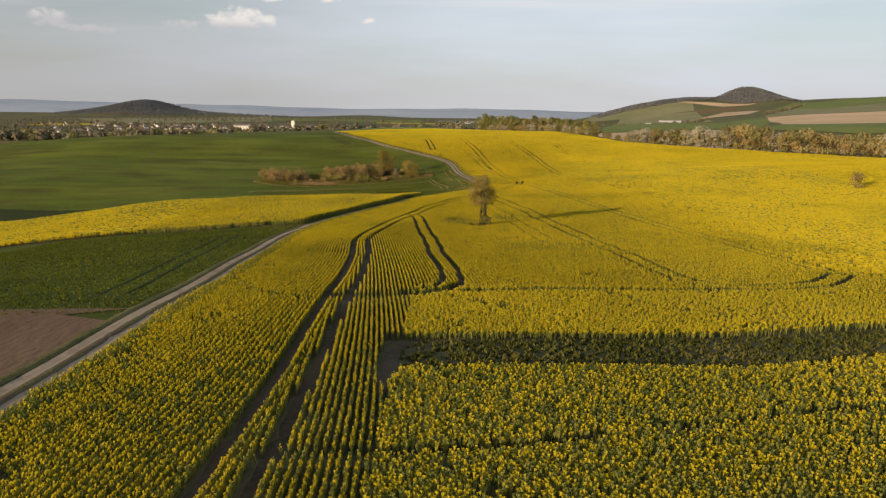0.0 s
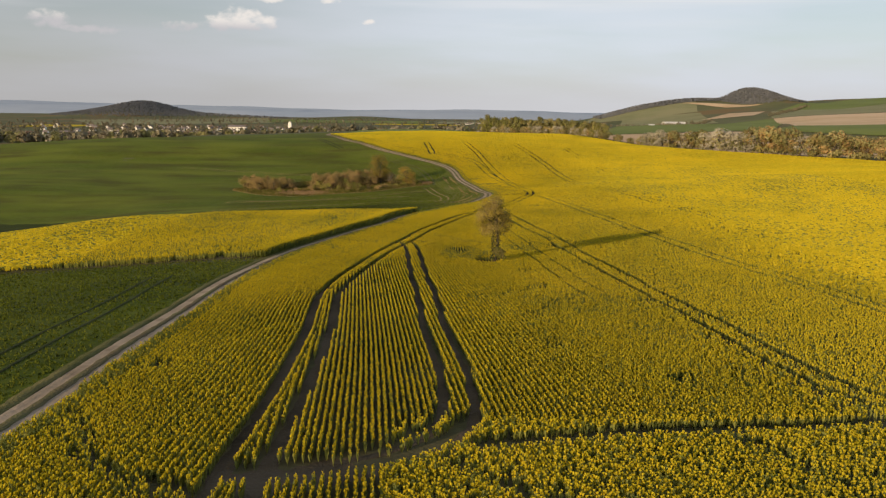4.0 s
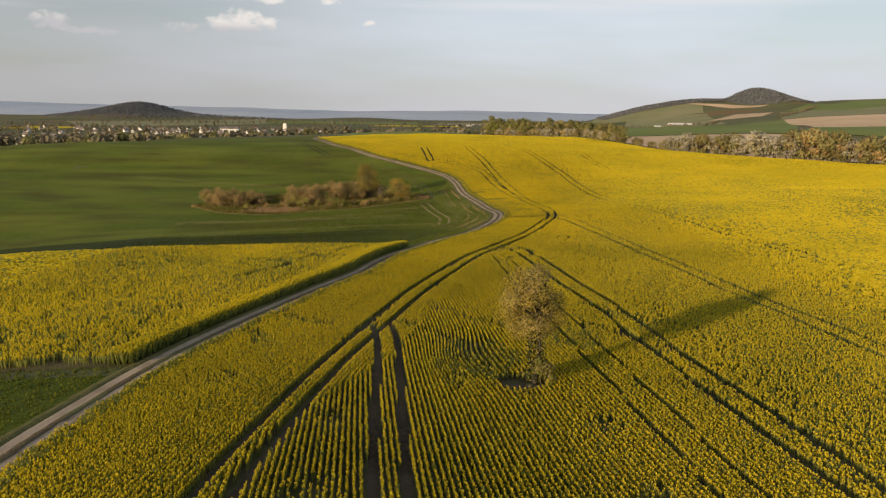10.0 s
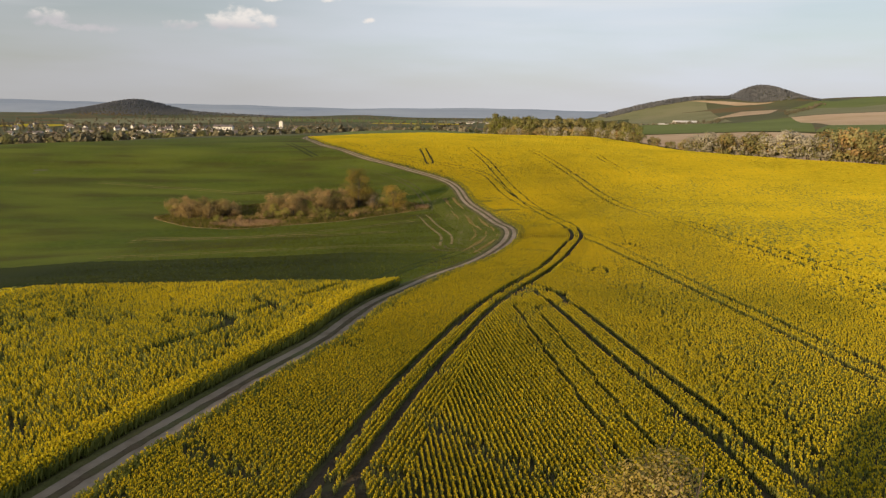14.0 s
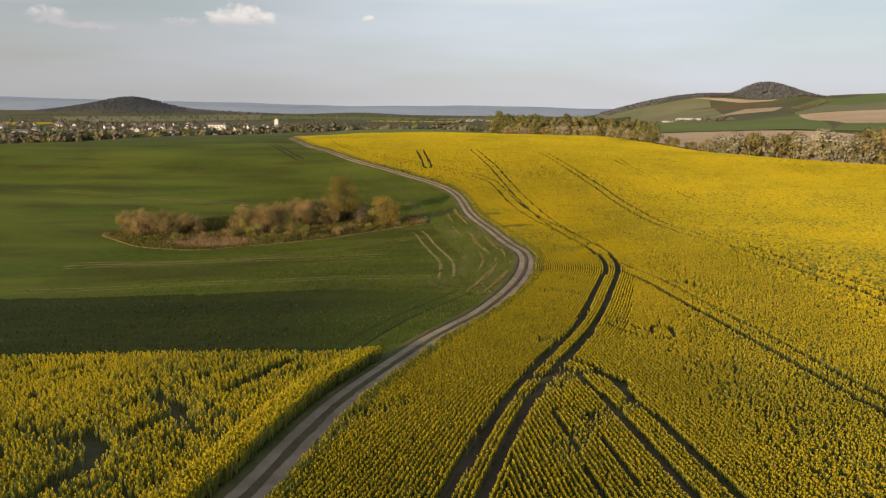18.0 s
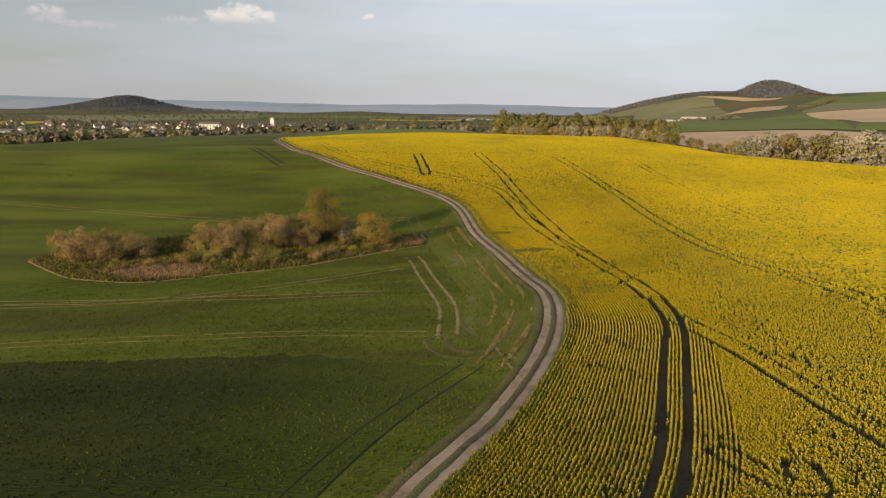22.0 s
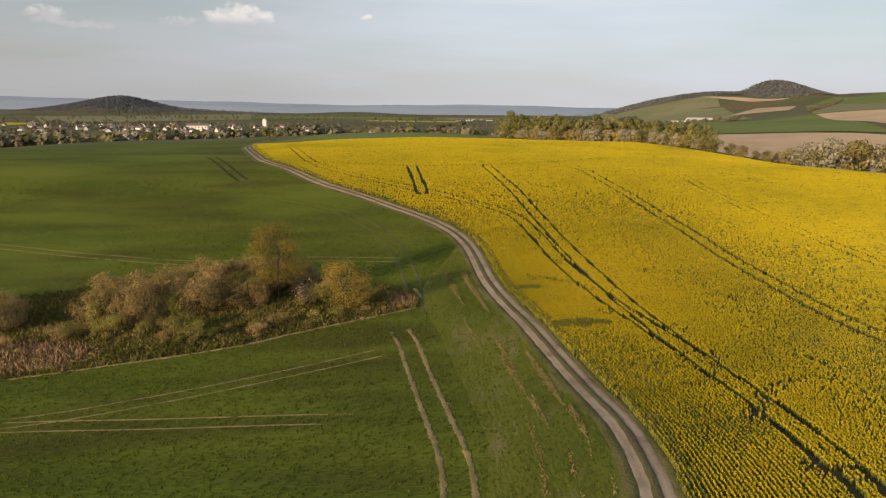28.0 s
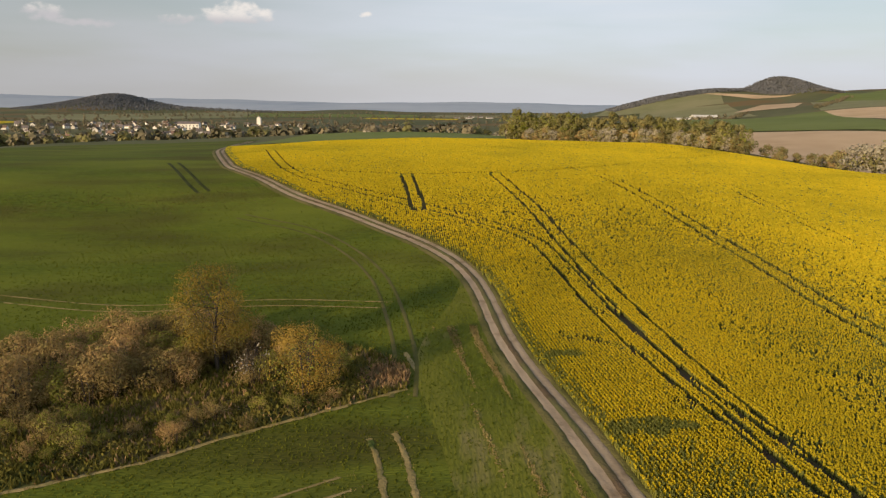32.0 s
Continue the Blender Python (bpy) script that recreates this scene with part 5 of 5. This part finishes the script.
# wood at the corner of the rape field and the blossoming hedge along its edge
WOOD = [
    woody("tree", "young broad-leaved tree in thin olive spring leaf", "tree", 10.5, 7.0, 1, 22, 1000, 0.30, [WOOD_LEAF, FRESH_LEAF, SHRUB_BROWN], (0.62, 0.34, 0.04), 51, bottom=0.04, group="wood behind the rape", twigs=20),
    woody("tree", "brownish wood-edge tree just breaking bud", "tree", 11.0, 6.5, 1, 22, 1000, 0.30, [WOOD_LEAF, SHRUB_LEAF, SHRUB_BROWN], (0.6, 0.25, 0.15), 52, bottom=0.04, group="wood behind the rape", twigs=20),
    woody("tree", "wild cherry tree in white spring flower", "tree", 8.5, 5.5, 2, 20, 1300, 0.24, [BLOSSOM, WOOD_LEAF, SHRUB_LEAF], (0.4, 0.3, 0.25), 53, bottom=0.04, group="wood behind the rape", twigs=20),
    woody("shrub", "tall blackthorn in greyish white blossom", "shrub", 6.0, 6.4, 6, 24, 1100, 0.25, [BLOSSOM, WOOD_LEAF, SHRUB_LEAF], (0.66, 0.24, 0.10), 54, bottom=0.06, group="hedge along the rape", twigs=20),
    woody("shrub", "dense brown hedge shrub in bud", "shrub", 6.4, 6.8, 6, 24, 1100, 0.26, [SHRUB_BROWN, WOOD_LEAF, SHRUB_LEAF], (0.4, 0.4, 0.2), 55, bottom=0.06, group="hedge along the rape", twigs=20),
]
for k, (x, y) in enumerate(((40, 452), (52, 444), (64, 436), (106, 371), (118, 362))):
    stand(WOOD[k], x, y, k * 1.3)
wrng = np.random.default_rng(64)
for k in range(120):
    t = wrng.random()
    x, y = 22 + 62 * t + wrng.normal(0, 1.0), 472 - 62 * t + abs(wrng.normal(0, 6)) + 1
    stand_copy(WOOD[wrng.choice(3, p=(0.46, 0.44, 0.10))], x, y, wrng.uniform(0, 6.28), wrng.uniform(0.85, 1.2) * (1.0 - 0.25 * t), 0.9)
for k in range(50):
    t = wrng.random()
    x, y = 25 + 57 * t, 464 - 50 * t + wrng.normal(0, 1)
    stand_copy(WOOD[3 + k % 2], x, y, wrng.uniform(0, 6.28), wrng.uniform(0.5, 0.85))
for k in range(52):
    t = (k + wrng.random()) / 52
    x = 92 + 161 * t
    y = float(back_edge(x)) + 3.5 + abs(wrng.normal(0, 2.2))
    big = 1.45 + 0.35 * min(1, max(0, (t - 0.05) / 0.2))
    blossom = 0.65 if t < 0.26 else 0.5 if t > 0.62 else 0.15
    stand_copy(WOOD[3] if wrng.random() < blossom else WOOD[4], x, y, wrng.uniform(0, 6.28), wrng.uniform(0.8, 1.1) * big)
for x, y, s in ((93, 386, 0.5), (97, 382, 0.7), (90, 398, 0.55), (84, 405, 0.5), (101, 384, 0.45), (88, 393, 0.4), (99, 392, 0.5), (95, 399, 0.4), (104, 396, 0.6), (91, 409, 0.5)):
    stand_copy(WOOD[4], x - 3, y + 3, x, s * 1.15)
solo = woody("shrub", "small bare bush standing alone in the rape", "shrub", 4.2, 4.4, 5, 14, 500, 0.16, [SHRUB_BROWN, SHRUB_LEAF], (0.6, 0.4), 57, bottom=0.15, twigs=120)
stand(solo, 92, 165, 0.2)

# scattered trees and copses of the valley, too far to count
def far_trees(name, xy, low, high, mat, label, seed):
    rng = np.random.default_rng(seed)
    n = len(xy)
    per = 40 if high > 6.5 else 9
    h = rng.uniform(low, high, n)
    base = height(xy[:, 0], xy[:, 1])
    d = rng.normal(size=(n, per, 3))
    d /= np.linalg.norm(d, axis=2)[..., None]
    r = rng.uniform(0.5, 1.0, (n, per, 1))
    c = np.stack([xy[:, 0], xy[:, 1], base + 0.52 * h], -1)[:, None] + d * r * (h[:, None, None] * np.array([0.42, 0.42, 0.5]))
    c[..., 2] = np.maximum(c[..., 2], base[:, None] + 0.4)
    s = (h[:, None, None] * (0.13 if high > 6.5 else 0.24) * rng.uniform(0.7, 1.3, (n, per, 1)))
    face = d + [0, 0, 0.35] + 0.35 * rng.normal(size=(n, per, 3))
    face /= np.linalg.norm(face, axis=2)[..., None]
    a = np.cross(face, rng.normal(size=(n, per, 3)))
    a /= np.linalg.norm(a, axis=2)[..., None] + 1e-9
    b = np.cross(face, a)
    v = np.stack([c - a * s, c - b * s, c + a * s, c + b * s], 2).reshape(-1, 3)
    f = np.arange(len(v)).reshape(-1, 4)
    return tagged(link_mesh(name, v, f, [mat]), label, "trees", kind="stuff")


vr = np.random.default_rng(70)
belt = np.stack([vr.uniform(-420, 40, 560), np.zeros(560)], -1)
belt[:, 1] = 552 + 0.06 * np.abs(belt[:, 0]) + vr.gamma(2.0, 17, 560)
tone = vr.random(560)
far_trees("valley_trees", belt[tone < 0.6], 6.5, 10.5, FAR_WOOD, "belt of leafless and budding trees in the valley", 71)
far_trees("valley_trees", belt[(tone >= 0.6) & (tone < 0.9)], 6, 10, WOOD_LEAF, "olive-green trees in young leaf in the valley belt", 77)
far_trees("valley_trees", belt[tone >= 0.9], 5, 7.5, BLOSSOM, "blossoming wild cherries in the valley belt", 78)
town = np.stack([vr.uniform(-640, -60, 420), vr.uniform(720, 1250, 420)], -1)
far_trees("village_trees", town, 4, 7, FAR_WOOD, "garden trees between the houses of the village", 72)
wide = np.stack([vr.uniform(-900, 160, 300), vr.uniform(1000, 1900, 300)], -1)
far_trees("valley_trees", wide, 3.5, 6.8, FAR_WOOD, "scattered copses across the valley floor", 73)
lines = np.concatenate([np.stack([np.linspace(a, c, 70), np.linspace(b, d, 70)], -1) + vr.normal(0, 4, (70, 2)) for a, b, c, d in ((-900, 2050, -250, 2250), (-700, 1760, 150, 1800), (-300, 2500, 400, 2300), (200, 1500, 480, 1480), (330, 1180, 520, 1500), (600, 1420, 800, 1700))])
far_trees("hedgerow_trees", lines, 4.5, 7.5, FAR_WOOD, "thin hedgerows between distant fields", 74)
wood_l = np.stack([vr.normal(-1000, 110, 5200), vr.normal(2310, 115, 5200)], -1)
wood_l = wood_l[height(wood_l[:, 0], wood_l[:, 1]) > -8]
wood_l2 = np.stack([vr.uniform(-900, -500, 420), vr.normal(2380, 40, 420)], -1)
far_trees("hill_forest", np.vstack([wood_l, wood_l2]), 4, 6.5, HILL_WOOD_HAZE, "dark forest over a low conical hill", 75)
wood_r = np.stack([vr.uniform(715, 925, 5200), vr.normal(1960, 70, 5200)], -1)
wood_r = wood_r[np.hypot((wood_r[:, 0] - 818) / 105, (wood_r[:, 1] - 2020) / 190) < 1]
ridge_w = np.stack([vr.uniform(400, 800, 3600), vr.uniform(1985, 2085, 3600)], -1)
far_trees("hill_forest", np.vstack([wood_r, ridge_w]), 4, 6.5, HILL_WOOD_HAZE, "dark forest over a rounded hill and its ridge", 76)

# the farthest ridge, its distance haze put into the base colour
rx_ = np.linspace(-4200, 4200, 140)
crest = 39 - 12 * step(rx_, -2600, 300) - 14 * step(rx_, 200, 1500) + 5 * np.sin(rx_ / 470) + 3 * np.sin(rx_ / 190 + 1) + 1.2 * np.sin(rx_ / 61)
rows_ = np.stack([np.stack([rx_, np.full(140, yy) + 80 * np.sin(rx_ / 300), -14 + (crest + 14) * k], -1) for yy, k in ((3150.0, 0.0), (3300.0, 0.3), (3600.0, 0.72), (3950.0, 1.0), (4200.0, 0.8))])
tagged(link_mesh("backdrop_ridge", rows_.reshape(-1, 3), grid_faces(5, 140), [RIDGE_HAZE], smooth=True), "long wooded ridge on the horizon, haze painted in as blue-grey", "hills", kind="structure")


# ---- village ----
def slab(name, x0, x1, y0, y1, z0, z1, mat, parent):
    v = [(x, y, z) for z in (z0, z1) for y in (y0, y1) for x in (x0, x1)]
    f = [(0, 2, 3, 1), (4, 5, 7, 6), (0, 1, 5, 4), (1, 3, 7, 5), (3, 2, 6, 7), (2, 0, 4, 6)]
    return link_mesh(name, v, f, [mat], parent=parent)


def house(label, long, deep, eaves, ridge, wall_mat, roof_mat, windows=3, chimney=True):
    root = tagged(new("house"), label, "house", "village houses")
    hx, hy = long / 2, deep / 2
    v = [(-hx, -hy, 0), (hx, -hy, 0), (hx, hy, 0), (-hx, hy, 0), (-hx, -hy, eaves), (hx, -hy, eaves), (hx, hy, eaves), (-hx, hy, eaves), (-hx, 0, ridge - 0.15), (hx, 0, ridge - 0.15)]
    me = bpy.data.meshes.new("wall")
    me.from_pydata(v, [], [(0, 1, 5, 4), (2, 3, 7, 6), (1, 2, 6, 9, 5), (3, 0, 4, 8, 7)])
    me.materials.append(wall_mat)
    new("wall", me).parent = root
    o, t = 0.5, 0.3
    slope = (ridge - eaves) / hy
    e = eaves - o * slope
    rv = [(-hx - o, -hy - o, e), (hx + o, -hy - o, e), (hx + o, 0, ridge), (-hx - o, 0, ridge), (hx + o, hy + o, e), (-hx - o, hy + o, e)]
    rv += [(x, y, z + t) for x, y, z in rv]
    me = bpy.data.meshes.new("roof")
    me.from_pydata(rv, [], [(6, 7, 8, 9), (9, 8, 10, 11), (1, 0, 3, 2), (2, 3, 5, 4), (0, 1, 7, 6), (5, 11, 10, 4), (0, 6, 9, 3), (3, 9, 11, 5), (1, 2, 8, 7), (2, 4, 10, 8)])
    me.materials.append(roof_mat)
    roof = new("roof", me)
    roof.parent = root
    if chimney:
        slab("chimney", hx * 0.3, hx * 0.3 + 0.8, -0.4, 0.4, ridge - 0.6, ridge + 1.2, TILE_RED, roof)
    for k in range(windows):
        x = -hx + long * (k + 0.5) / windows
        slab("window", x - 0.6, x + 0.6, -hy - 0.06, -hy + 0.05, 1.0, 2.4, GLASS_DARK, root)
        if eaves > 4:
            slab("window", x - 0.6, x + 0.6, -hy - 0.06, -hy + 0.05, 3.7, 5.0, GLASS_DARK, root)
    return root


HOUSES = [house("white rendered house with a dark slate roof", 11, 9, 5.2, 9.2, WHITE_WALL, SLATE), house("pale house with a brown tiled roof", 12, 9, 4.6, 8.8, WHITE_WALL, TILE_RED),
          house("small white bungalow with a slate roof", 13, 9, 3.2, 6.6, WHITE_WALL, SLATE, 4), house("long pale barn with a low grey roof", 24, 11, 4.0, 6.6, WHITE_WALL, SLATE, 4, False)]
hr = np.random.default_rng(83)
spots, tries = [], 0
while len(spots) < 118 and tries < 20000:
    tries += 1
    y = hr.uniform(760, 1230)
    x = -y * hr.uniform(0.14, 0.56)
    if hr.random() > (0.35 + 0.65 * math.exp(-((x / y + 0.30) / 0.10) ** 2)) or (spots and min(math.hypot(x - a, y - b) for a, b in spots) < 15):
        continue
    spots.append((x, y))
for k, (x, y) in enumerate(spots):
    kind = int(hr.choice(4, p=(0.46, 0.18, 0.30, 0.06)))
    m = pose(x, y, float(height(x, y)) - 0.25, 0, 0, float(hr.choice((0, 90, 20, -25, 55)) + hr.normal(0, 6)))
    m = m @ Matrix.Scale(float(hr.uniform(0.42, 0.58)), 4)
    if k < 4:
        HOUSES[k].matrix_basis = m
    else:
        copy_thing(HOUSES[kind], Matrix.Identity(4)).matrix_basis = m
big = house("large white factory building with a flat-pitched roof", 22, 12, 6.5, 8.5, WHITE_WALL, SLATE, 6, False)
big.matrix_basis = pose(-275, 1000, float(height(-275, 1000)) - 0.3, 0, 0, 8)
tower = tagged(new("silo_tower"), "tall white silo tower beyond the village", "tower")
slab("tower_body", -2.4, 2.4, -2.4, 2.4, 0, 10, WHITE_WALL, tower)
slab("tower_cap", -1.6, 1.6, -1.6, 1.6, 10, 11.6, WHITE_WALL, tower)
tower.matrix_basis = pose(-240, 1160, float(height(-240, 1160)) - 0.3)
farm_z = float(height(448, 1500))
hall = house("long white farm hall on the far slope", 44, 18, 4.5, 7.5, WHITE_WALL, WHITE_WALL, 6, False)
hall.matrix_basis = pose(448, 1500, farm_z - 0.3, 0, 0, 8)
hall2 = house("low pale farm shed beside the hall", 34, 12, 3.2, 5.0, WHITE_WALL, WHITE_WALL, 4, False)
hall2.matrix_basis = pose(412, 1492, float(height(412, 1492)) - 0.3, 0, 0, 6)
for x, y in ((25, 1850), (50, 1800), (80, 1900), (95, 1820), (60, 1960)):
    copy_thing(HOUSES[3], pose(x, y, float(height(x, y)) - 0.3, 0, 0, 15))
